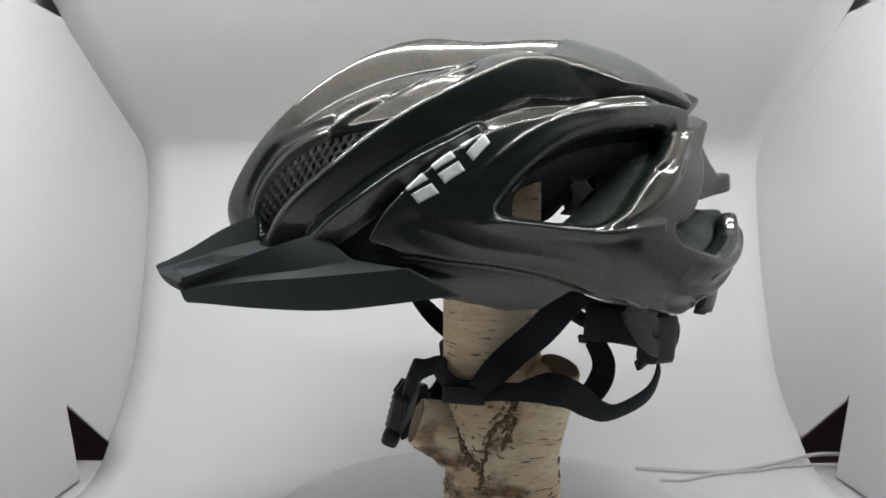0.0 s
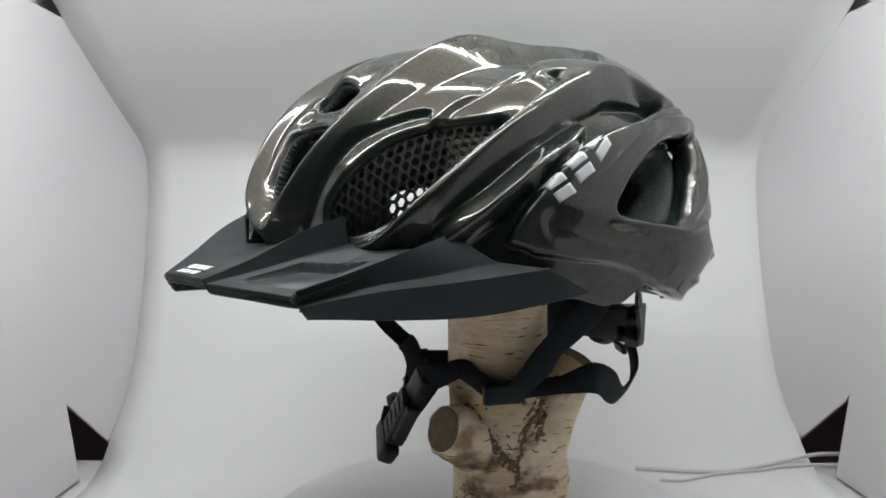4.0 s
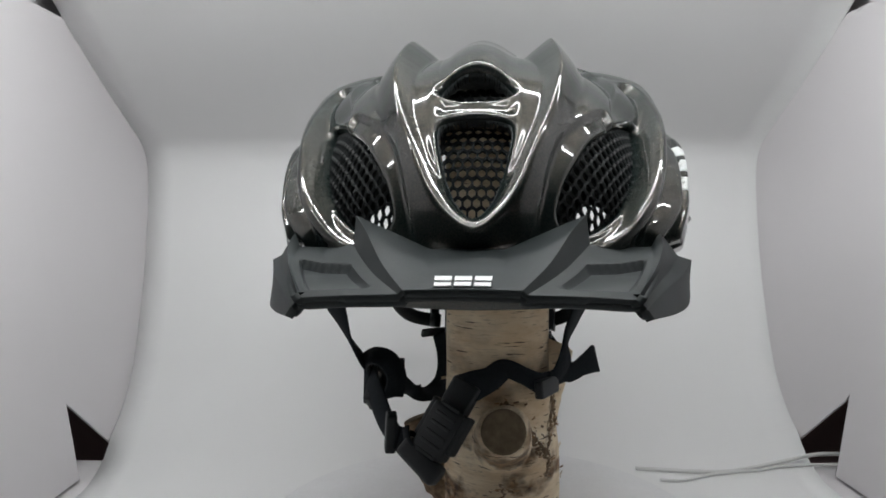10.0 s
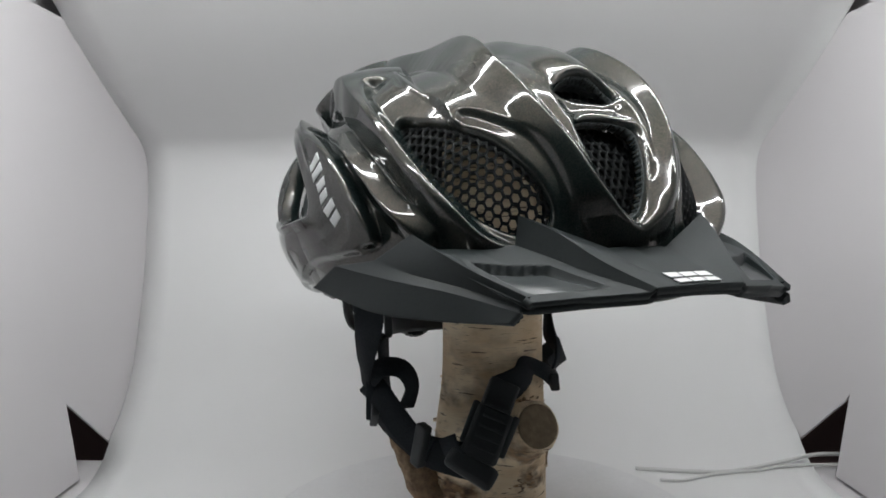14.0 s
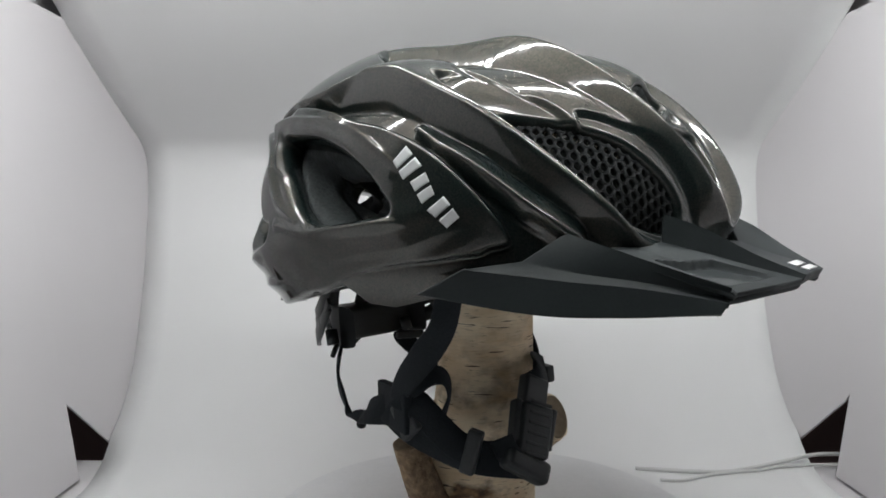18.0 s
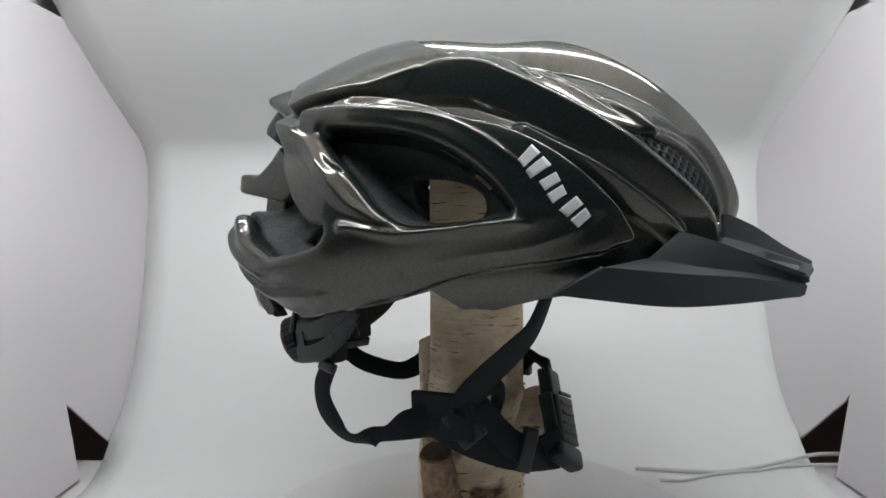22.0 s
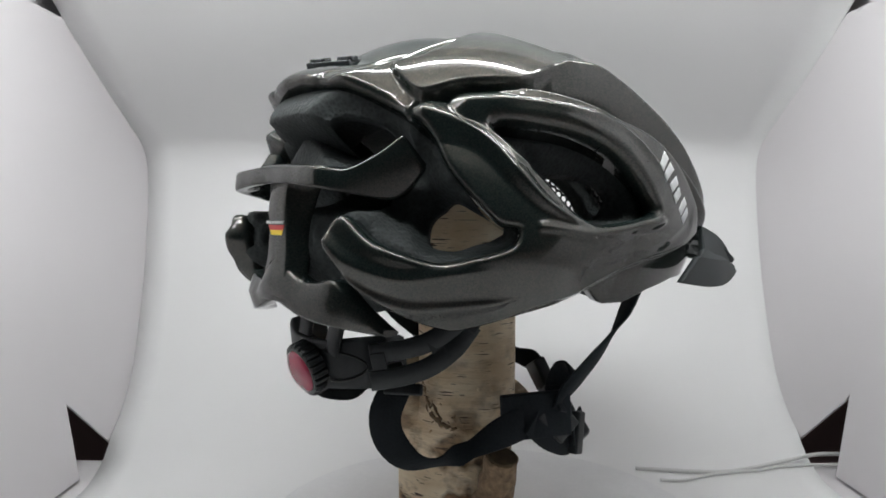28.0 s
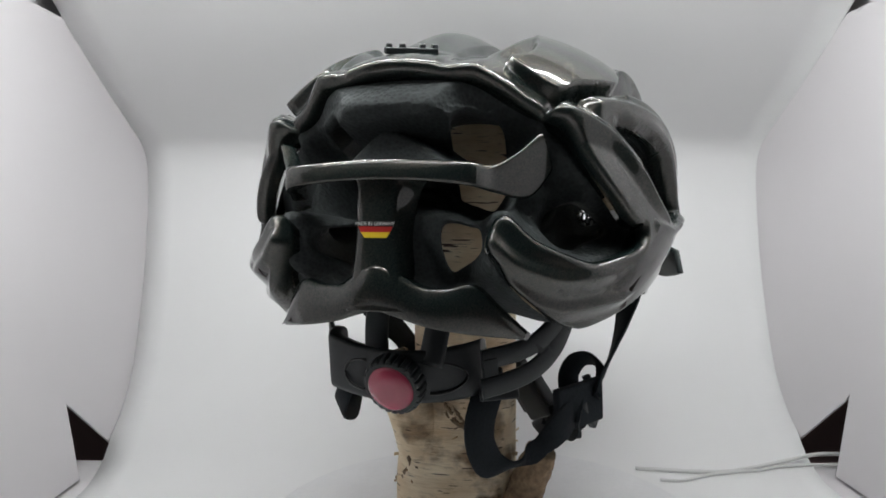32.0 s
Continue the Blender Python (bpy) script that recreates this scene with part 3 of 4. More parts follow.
def build_shell():
    u, v, quads = grid(900, 330)
    q = cut_patch(u, v, quads, open_field)
    au = np.abs(u)
    B = brow(au, v)
    H = finish(au, v, height(au, v)) + B
    solid("shell", u, v, q, H, np.minimum(H - 0.012, -0.03 + B), paint)
    # foam liner
    u, v, quads = grid(520, 190, 0.992)
    q = cut_patch(u, v, quads, foam_field)
    au = np.abs(u)
    s = region(au, v, REAR_OPEN)
    s4 = region(au, v, VENT_SIDE)
    H = height(au, v)
    B = brow(au, v)
    H = np.minimum(H, -0.014) - 0.009 + B
    H = H - 0.036 * smooth((s - 1.3 * B) / 0.035) - 0.02 * smooth(s4 / 0.03 + 0.1)
    H = H - 0.085 * smooth((s - 1.1 * B - 0.004) / 0.016) * smooth((0.18 - au) / 0.03) * smooth((0.40 - v) / 0.05)
    bump = smooth(1.15 - np.hypot(au / 0.055, (v - 0.352) / 0.028))
    H = H + 0.030 * bump
    for poly in FOAM_OPEN:
        H = H - 0.016 * smooth(region(au, v, poly) / 0.02 + 1)
    cut = foam_field(au, v)
    solid("foam_liner", u, v, q, H, H - 0.012 + np.minimum(-0.066 - H, 0) * smooth((-cut - 0.012) / 0.035), foam, "black expanded foam liner inside the shell")


build_shell()


def build_net(name, poly, depth, pitch=0.0130):
    """A honeycomb insect net stretched behind a vent."""
    verts, faces = [], []
    P = spline(poly, 5, True)
    lo, hi = P.min(0) - 0.012, P.max(0) + 0.012
    rows = int((hi[1] - lo[1]) / (pitch * 0.866)) + 2
    cols = int((hi[0] - lo[0]) / pitch) + 2
    for r in range(rows):
        for c in range(cols):
            cu, cv = lo[0] + (c + 0.5 * (r % 2)) * pitch, lo[1] + r * pitch * 0.866
            if region(np.array([cu]), np.array([cv]), poly)[0] < -0.012:
                continue
            o = len(verts)
            for rad, dep in ((0.5774, depth), (0.466, depth + 0.0015), (0.455, depth - 0.004)):
                a = np.arange(6) * np.pi / 3 + np.pi / 6
                if rad < 0.5:
                    a = np.repeat(a, 1)
                verts.extend(place(cu + rad * pitch * np.cos(a), cv + rad * pitch * np.sin(a), dep))
            for k in range(6):
                l = (k + 1) % 6
                faces.append((o + k, o + l, o + 6 + l, o + 6 + k))
                faces.append((o + 6 + k, o + 6 + l, o + 12 + l, o + 12 + k))
    return mesh_of(name, verts, faces, net_mat)


net_mat = mat("net_plastic", (0.010, 0.012, 0.013), 0.6, 0, 0.25)
part("net", build_net("net", VENT_FRONT, -0.060), parent=HELM, label="black honeycomb insect net behind the vent")
part("net", build_net("net", VENT_TOP, -0.05), parent=HELM)
part("net", build_net("net", VENT_MESH, -0.040), parent=HELM)
part("net", build_net("net", [(-x, y) for x, y in VENT_MESH][::-1], -0.040), parent=HELM)
def sharp(me, deg=35):
    me.set_sharp_from_angle(angle=radians(deg))
    return me


def loft(name, cols, nrow, sub, material, relief=None):
    """A skin over columns of control points, straight across and smooth along."""
    curves = []
    for c in cols:
        P = spline(c, 12)
        s = np.linspace(0, len(P) - 1, nrow)
        curves.append(np.stack([np.interp(s, np.arange(len(P)), P[:, k]) for k in range(3)], 1))
    rows = []
    for k in range(len(curves) - 1):
        for j in range(sub):
            t = j / sub
            rows.append((k + t, curves[k] * (1 - t) + curves[k + 1] * t))
    rows.append((len(curves) - 1, curves[-1]))
    verts, faces = [], []
    for p, line in rows:
        for i, q in enumerate(line):
            q = np.array(q)
            if relief:
                q = q + relief(p, i / (nrow - 1))
            verts.append(hp(*q))
    for a in range(len(rows) - 1):
        for b in range(nrow - 1):
            o = a * nrow + b
            faces.append((o, o + 1, o + nrow + 1, o + nrow))
    return sharp(mesh_of(name, verts, faces, material), 33)


VISOR = [[(0, -.405, .036), (0, -.375, .045), (0, -.34, .053), (0, -.31, .064)],
         [(.03, -.406, .0355), (.032, -.375, .045), (.034, -.350, .052), (.034, -.32, .063)],
         [(.048, -.405, .0345), (.072, -.365, .054), (.093, -.322, .079), (.110, -.2855, .094)],
         [(.052, -.403, .031), (.08, -.36, .044), (.10, -.32, .057), (.113, -.285, .066)],
         [(.10, -.388, .028), (.125, -.345, .041), (.14, -.30, .053), (.145, -.262, .062)],
         [(.143, -.365, .023), (.16, -.325, .039), (.172, -.285, .054), (.176, -.25, .062)],
         [(.147, -.362, .028), (.170, -.310, .046), (.185, -.262, .063), (.190, -.219, .076)],
         [(.149, -.358, .019), (.176, -.295, .031), (.199, -.235, .039), (.216, -.185, .049)],
         [(.153, -.362, .015), (.184, -.293, .026), (.212, -.225, .032), (.242, -.135, .041)],
         [(.160, -.357, .006), (.195, -.28, .0), (.225, -.20, .0), (.252, -.084, .014)]]


def pocket_back(p):
    """Back edge of the visor's sunken pockets."""
    return 0.52 + 0.075 * (p - 3.3)


def visor_relief(p, q):
    a = float(smooth((p - 3.30) / 0.12) * smooth((4.78 - p) / 0.10))
    b = float((0.45 * smooth((q - 0.13) / 0.04) + 0.55 * np.clip((q - 0.15) / 0.35, 0, 1)) * smooth((pocket_back(p) - q) / 0.035))
    return np.array((0, 0, -0.0085 * a * b))


def visor_point(p, q, side, lift):
    """A place on the visor's top: p across the columns, q from front to back."""
    k = min(int(p), len(VISOR) - 2)
    ends = []
    for c in (VISOR[k], VISOR[k + 1]):
        P = spline(c, 12)
        s = q * (len(P) - 1)
        ends.append(np.array([np.interp(s, np.arange(len(P)), P[:, j]) for j in range(3)]))
    r = ends[0] * (1 - p + k) + ends[1] * (p - k) + visor_relief(p, q) + np.array((0, 0, lift))
    return hp(side * r[0], r[1], r[2])


def build_visor():
    top = part("visor", loft("visor", [[(-x, y, z) for x, y, z in c] for c in VISOR[:0:-1]] + VISOR, 64, 16, plastic,
                             lambda p, q: visor_relief(abs(p - 9), q)), parent=HELM, label="matt dark grey plastic visor with raised fins")
    m = top.modifiers.new("thick", "SOLIDIFY")
    m.thickness, m.offset = 0.0032, 1
    # dark under-lip along the front edge
    edge = [(-c[0][0], c[0][1] + .008, c[0][2] - .007) for c in VISOR[8:0:-1]] + [(c[0][0], c[0][1] + .008, c[0][2] - .007) for c in VISOR[:9]]
    path = [hp(*p) for p in spline(edge, 4)]
    part("front_lip", ribbon(path, [Vector((0, -1, 0))] * len(path), 0.0034, 0.003), plastic, top)


def visor_windows():
    """The sunken glossy pockets between the visor's fins."""
    for s in (-1, 1):
        n, m = 10, 14
        verts, faces = [], []
        for k in range(2):
            for i in range(n + 1):
                for j in range(m + 1):
                    p = 3.45 + 1.20 * i / n
                    lo, hi = .18, pocket_back(p) - .045
                    verts.append(visor_point(p, lo + (hi - lo) * j / m, s, .0006 - .0016 * k))
        o = (n + 1) * (m + 1)
        for i in range(n):
            for j in range(m):
                a = i * (m + 1) + j
                q = (a, a + 1, a + m + 2, a + m + 1)
                faces.append(q if s < 0 else q[::-1])
                faces.append(tuple(x + o for x in (q[::-1] if s < 0 else q)))
        part("visor_window", mesh_of("visor_window", verts, faces, pocket_gloss), parent=HELM, label="smooth dark grey floor of the visor pocket")


pocket_gloss = grain(mat("pocket_gloss", (0.022, 0.027, 0.028), 0.28, 0, 0.5), (0.020, 0.025, 0.026), (0.027, 0.033, 0.034), 900, 0.05, 0.0002)
slot_black = mat("slot_black", (0.006, 0.007, 0.008), 0.35)
build_visor()
visor_windows()


# ---- rear wing, strut and sticker ----
MID = .009              # the rear parts' middle, in plan units


def ring_loft(name, rings, material, parent, label="", corner=.005, n=8, bulge=0.0):
    """A bar through rings of four corners (upper front, lower front, lower back, upper back), smooth along, with rounded corners."""
    lines = [spline([r[k] for r in rings], n) for k in range(4)]
    bm = bmesh.new()
    loops = []
    for i in range(len(lines[0])):
        c = [np.array(l[i]) for l in lines]
        loop = []
        for k in range(4):
            for other, first in ((c[k - 1], True), (c[(k + 1) % 4], False)):
                d = other - c[k]
                m = np.linalg.norm(d)
                e = c[k] + d / max(m, 1e-6) * min(corner, m * 0.4)
                if first:
                    loop.append(e)
                    nxt = c[(k + 1) % 4] - c[k]
                    q = np.linalg.norm(nxt)
                    g = c[k] + nxt / max(q, 1e-6) * min(corner, q * 0.4)
                    loop.extend((0.25 * e + 0.25 * g + 0.5 * c[k], ))
                else:
                    loop.append(e)
            if k == 0 and bulge:
                mid = (c[0] + c[1]) / 2
                out = mid - (c[2] + c[3]) / 2
                loop.append(mid + out / max(np.linalg.norm(out), 1e-6) * bulge)
        loops.append([bm.verts.new(hp(*q)) for q in loop])
    w = len(loops[0])
    for a, b in zip(loops, loops[1:]):
        for k in range(w):
            bm.faces.new((a[k], a[(k + 1) % w], b[(k + 1) % w], b[k])).smooth = True
    bm.faces.new(loops[0])
    bm.faces.new(loops[-1])
    return part(name, bm, material, parent, label)


def both_sides(half):
    """Rings given by their distance from the middle, mirrored to both sides."""
    right = [[(MID - a, y, z) for a, y, z in r] for r in half]
    left = [[(MID + a, y, z) for a, y, z in r] for r in half[:0:-1]]
    return left + right


def build_rear():
    dx = MID

    def sec(a, ty, tz, by, bz, depth, a2=None, lean=0.0):
        a2 = a if a2 is None else a2
        return [(a, ty, tz), (a2, by, bz), (a2 - lean, by - depth, bz + .003), (a - lean, ty - depth, tz - .001)]

    wing = [sec(0, .297, .149, .302, .128, .036), sec(.05, .299, .147, .304, .126, .034), sec(.096, .297, .144, .299, .121, .034, .096, .003), sec(.113, .274, .141, .266, .114, .026, .115, .006),
            sec(.134, .249, .156, .228, .109, .018, .136, .010), sec(.147, .233, .171, .211, .132, .014, .154, .010), sec(.151, .230, .173, .208, .142, .013, .156, .010)]
    ring_loft("rear_wing", both_sides(wing), paint, HELM, "glossy anthracite spoiler bar across the rear vents", .0045)
    band = [sec(0, .297, .046, .298, -.001, .022), sec(.023, .295, .037, .297, -.006, .022), sec(.045, .289, .025, .294, -.013, .022), sec(.070, .285, .024, .289, -.018, .022),
            sec(.094, .279, .027, .279, -.022, .022), sec(.116, .266, .004, .262, -.026, .020), sec(.138, .246, -.022, .243, -.030, .018)]
    ring_loft("rear_band", both_sides(band), paint, HELM, "glossy anthracite band across the nape", .0045, 8, .006)
    post = []
    for z, yy, w, back, depth in ((.137, .287, .030, 1.9, .034), (.124, .290, .021, 1.9, .034), (.10, .293, .0205, 1.6, .032), (.08, .2925, .0212, 1.45, .030), (.05, .294, .0235, 1.35, .028), (.02, .2985, .027, 1.25, .026), (.0, .2985, .031, 1.2, .022)):
        post.append([(dx - w, yy, z), (dx + w, yy, z), (dx + w * back, yy - depth, z), (dx - w * back, yy - depth, z)])
    ridge = [[(x, y, z), (x, y + .008, .134), (x, .19, .134), (x, .19, z + .004)] for x, y, z in ((-.062, .262, .140), (-.048, .260, .149), (-.022, .255, .166), (.012, .251, .181), (.030, .251, .174), (.052, .252, .156), (.066, .254, .142))]
    ring_loft("foam_ridge", ridge, foam, HELM, "black foam ridge behind the spoiler bar", .004)
    strut = ring_loft("rear_strut", post, paint, HELM, "upright glossy strut between wing and nape band", .004)
    y = .2932
    for k, (z0, z1, w0, w1, m, nm) in enumerate(((.0885, .083, .019, .0187, black_ink, "black_stripe"), (.083, .0775, .0187, .016, red_ink, "red_stripe"), (.0775, .072, .016, .012, gold_ink, "gold_stripe"))):
        vs = [hp(dx - w1, y, z1), hp(dx + w1, y, z1), hp(dx + w0, y, z0), hp(dx - w0, y, z0)]
        part(nm, slab(vs, 0.0004), m, strut)
    cu = bpy.data.curves.new("lettering", "FONT")
    cu.body, cu.size, cu.align_x, cu.extrude = "MADE IN GERMANY", 0.0021, "CENTER", 0.0001
    tmp = bpy.data.objects.new("lettering", cu)
    me = bpy.data.meshes.new_from_object(tmp)
    bpy.data.objects.remove(tmp)
    me.materials.append(white_ink)
    txt = part("lettering", me, None, strut, "white printed words on black stripe")
    txt.matrix_basis = Matrix.Translation(hp(dx, y + .0012, .0842)) @ pose(0, 0, 0, 90, 0, 180)


black_ink = mat("black_ink", (0.01, 0.01, 0.01), 0.4)
red_ink = mat("red_ink", (0.55, 0.02, 0.02), 0.4)
gold_ink = mat("gold_ink", (0.85, 0.62, 0.03), 0.4)
white_ink = mat("white_ink", (0.8, 0.8, 0.8), 0.5)
silver_ink = mat("silver_ink", (0.62, 0.64, 0.64), 0.45)
build_rear()


def chart_quad(name, a, b, c, d, material, parent, lift=0.0006, n=7):
    """A thin printed patch on the shell between four chart corners."""
    s, t = np.meshgrid(np.linspace(0, 1, n), np.linspace(0, 1, n), indexing="ij")
    A, B, C, D = (np.array(q) for q in (a, b, c, d))
    uv = (A * ((1 - s) * (1 - t))[..., None] + B * (s * (1 - t))[..., None] + C * (s * t)[..., None] + D * ((1 - s) * t)[..., None]).reshape(-1, 2)
    u, v = uv[:, 0], uv[:, 1]
    H = finish(np.abs(u), v, height(np.abs(u), v)) + brow(np.abs(u), v)
    V = np.concatenate([place(u, v, H + lift), place(u, v, H - 0.003)])
    i, j = np.meshgrid(np.arange(n - 1), np.arange(n - 1), indexing="ij")
    o = (i * n + j).ravel()
    q = np.stack([o, o + n, o + n + 1, o + 1], 1)
    e = border(q)
    F = np.concatenate([q, q[:, ::-1] + n * n, np.stack([e[:, 1], e[:, 0], e[:, 0] + n * n, e[:, 1] + n * n], 1)])
    return part(name, quick_mesh(name, V, F, material), parent=parent)


def mix(a, b, t):
    return tuple(np.array(a) * (1 - t) + np.array(b) * t)


def logo(cells):
    """Three plain silver blocks, each of two bars, in place of the maker's mark."""
    for a, b, c, d in cells:
        for lo, hi in ((0.0, 0.42), (0.58, 1.0)):
            chart_quad("logo_bar", mix(a, b, lo), mix(a, b, hi), mix(d, c, hi), mix(d, c, lo), silver_ink, HELM)


logo([((.316, -.190), (.346, -.178), (.347, -.146), (.316, -.161)), ((.312, -.148), (.341, -.136), (.336, -.105), (.309, -.118)), ((.304, -.107), (.330, -.092), (.316, -.066), (.292, -.078))])
logo([((-.349, -.088), (-.333, -.067), (-.314, -.082), (-.328, -.112)), ((-.366, -.126), (-.349, -.100), (-.333, -.120), (-.350, -.142)), ((-.376, -.174), (-.370, -.137), (-.347, -.156), (-.357, -.187))])


def visor_logo():
    """Three plain blocks of two bars on the visor's brow."""
    for k in (-1, 0, 1):
        for lo, hi in ((.05, .135), (.17, .255)):
            rim = []
            for x, q in ((k * .0165 - .007, lo), (k * .0165 + .007, lo), (k * .0165 + .007, hi), (k * .0165 - .007, hi)):
                rim.append(visor_point(abs(x) / .031, q, 1 if x > 0 else -1, .0008))
            part("logo_bar", slab(rim, 0.0004), white_ink, HELM)


visor_logo()


# ---- straps, buckle and fit system ----
def strap(name, pts, nrms, width, thick=0.05, label=""):
    """Webbing along points, flat side facing the normals; width may be given point by point."""
    P = spline(pts, 8)
    N = spline(nrms, 8)
    w = np.interp(np.linspace(0, 1, len(P)), np.linspace(0, 1, len(pts)), width if isinstance(width, list) else [width] * len(pts))
    w = [float(x) * S * (1 + 0.02 * (i % 2)) for i, x in enumerate(w)]
    return part(name, ribbon([hp(*p) for p in P], [Vector(n).normalized() for n in N], w, thick * 0.035, 0.4), web, HELM, label)


def block(name, centre, size, axes, material, parent, label="", bev=0.25, kind=None):
    """A rounded block; axes: its long direction and its outward direction."""
    bm = bmesh.new()
    bmesh.ops.create_cube(bm, size=1)
    bmesh.ops.scale(bm, vec=[s * S for s in size], verts=bm.verts)
    bmesh.ops.bevel(bm, geom=bm.edges[:], offset=min(size) * S * bev, segments=3, profile=0.6, affect="EDGES")
    a = Vector(axes[0]).normalized()
    n = Vector(axes[1])
    n = (n - a * n.dot(a)).normalized()
    m = Matrix((a, n.cross(a), n)).transposed().to_4x4()
    bmesh.ops.transform(bm, matrix=Matrix.Translation(hp(*centre)) @ m, verts=bm.verts)
    for f in bm.faces:
        f.smooth = True
    return part(name, bm, material, parent, label)


buckle_mat = grain(mat("buckle_plastic", (0.012, 0.014, 0.016), 0.45, 0, 0.4), (0.009, 0.012, 0.0135), (0.016, 0.020, 0.022), 500, 0.15, 0.0002)


def build_straps():
    strap("front_strap", [(-.19, -.082, .01), (-.182, -.066, -.03), (-.177, -.040, -.062), (-.169, -.010, -.092), (-.160, .012, -.116), (-.154, .016, -.134)],
          [(-.4, -.9, 0), (-.5, -.85, 0), (-.7, -.7, .1), (-.85, -.5, .1), (-.9, -.3, .2), (-.9, -.1, 0)], [.034, .034, .034, .030, .024, .020], label="black woven front strap")
    strap("rear_strap", [(-.072, .190, -.098), (-.067, .202, -.128), (-.067, .196, -.158), (-.073, .174, -.184), (-.090, .146, -.188), (-.112, .115, -.174), (-.128, .085, -.158), (-.135, .05, -.148)],
          [(-.6, .8, 0), (-.7, .7, 0), (-.75, .65, 0), (-.7, .5, -.5), (-.5, .2, -.8), (-.6, .2, .7), (-.9, .3, .3), (-.95, .2, 0)], [.034, .036, .036, .034, .030, .022, .034, .040], label="black woven rear strap")
    strap("chin_strap", [(-.143, .045, -.142), (-.134, .013, -.166), (-.121, -.028, -.186), (-.109, -.056, -.195), (-.083, -.080, -.201), (-.060, -.102, -.205)],
          [(-.95, .1, 0), (-.95, -.3, -.1), (-.95, -.3, -.2), (-.9, -.5, -.2), (-.7, -.8, 0), (-.4, -.95, 0)], .044, label="black woven chin strap")
    strap("strap_fold", [(-.152, .022, -.122), (-.150, -.004, -.130), (-.136, -.026, -.158), (-.122, -.045, -.180), (-.105, -.068, -.192)],
          [(-.6, -.6, .5), (-.7, -.7, .1), (-.7, -.7, .2), (-.7, -.7, .1), (-.7, -.7, 0)], .034, label="black folded loop of strap webbing")
    strap("strap_fold", [(-.160, .002, -.112), (-.146, -.018, -.096), (-.124, -.026, -.100), (-.112, -.026, -.122), (-.118, -.020, -.150)],
          [(-.3, -.9, .3), (-.2, -.7, .7), (.1, -.8, .6), (.5, -.85, .1), (.4, -.9, 0)], .028)
    strap("chin_strap", [(-.022, -.090, -.124), (-.004, -.092, -.116), (.014, -.083, -.110), (.032, -.066, -.101), (.055, -.063, -.110), (.074, -.052, -.121), (.088, -.030, -.124)],
          [(-.2, -1, .3), (0, -1, .2), (.2, -.9, .4), (.4, -.7, .6), (.5, -.8, .2), (.8, -.6, 0), (.9, -.4, 0)], [.040, .036, .030, .027, .022, .026, .026])
    strap("front_strap", [(.150, .080, .005), (.142, .060, -.018), (.128, .040, -.046), (.114, .014, -.072), (.112, -.008, -.092), (.102, -.024, -.112), (.090, -.030, -.125)],
          [(.8, -.6, 0), (.8, -.6, 0), (.95, -.3, 0), (1, -.1, 0), (.95, -.3, .2), (.9, -.4, .1), (.9, -.4, 0)], [.036, .036, .036, .036, .034, .028, .024])
    strap("rear_strap", [(.086, -.030, -.125), (.102, -.006, -.122), (.128, .016, -.117), (.155, .042, -.108), (.150, .075, -.120), (.138, .105, -.140), (.127, .135, -.148), (.112, .185, -.132), (.092, .210, -.106), (.083, .208, -.094)],
          [(.9, -.4, 0), (.8, -.5, .2), (.75, -.6, .2), (.9, -.2, .3), (.8, .2, -.4), (.7, .3, -.6), (.7, .5, -.5), (.6, .8, -.2), (.5, .85, 0), (.4, .8, .3)], [.024, .022, .022, .038, .036, .030, .028, .028, .026, .024])
    # dividers where front and rear straps meet
    block("strap_divider", (-.139, .038, -.142), (.084, .054, .011), ((-.46, -.88, .05), (-.88, .46, 0)), web, HELM, "black folded strap panel at the divider")
    block("strap_divider", (-.149, .012, -.150), (.046, .034, .010), ((-.2, -.6, -.7), (-.95, .2, 0)), buckle_mat, HELM)
    block("strap_divider", (.085, -.043, -.128), (.052, .023, .012), ((.45, .9, 0), (.9, -.45, .1)), buckle_mat, HELM, "black plastic strap slider")
    block("keeper", (-.115, -.060, -.187), (.018, .054, .014), ((.2, -.8, -.2), (-.95, -.4, 0)), buckle_mat, HELM, "small grey plastic strap keeper")
    # buckle
    ax, out = (.49, .14, .86), (-.5, -.86, .1)
    buckle = block("buckle", (-.046, -.101, -.172), (.064, .046, .026), (ax, out), buckle_mat, HELM, "black plastic side-release buckle")
    block("buckle_tongue", (-.022, -.090, -.131), (.040, .038, .018), (ax, (-.35, -.9, .1)), buckle_mat, buckle)
    block("buckle_foot", (-.070, -.107, -.207), (.028, .064, .024), ((.62, .1, .75), out), buckle_mat, buckle, "", 0.35)
    side = Vector(out).cross(Vector(ax)).normalized()
    for s in (-1, 1):
        c = Vector((-.042, -.100, -.166)) + side * (.025 * s)
        block("buckle_prong", tuple(c), (.052, .009, .018), ((.49, .14 + .05 * s, .86), out), buckle_mat, buckle, "", 0.4)
    for k in range(6):
        block("buckle_rib", (-.064 + .0062 * k, -.117 + .0016 * k, -.194 + .0108 * k), (.0040, .030, .0035), (ax, out), buckle_mat, buckle)
    strap("strap_end", [(-.062, -.098, -.196), (-.078, -.100, -.200), (-.088, -.094, -.190), (-.092, -.086, -.172)],
          [(-.3, -.9, -.3), (-.7, -.6, -.3), (-.95, -.3, 0), (-.95, -.3, .1)], .030, label="loose folded end of the chin strap")


build_straps()


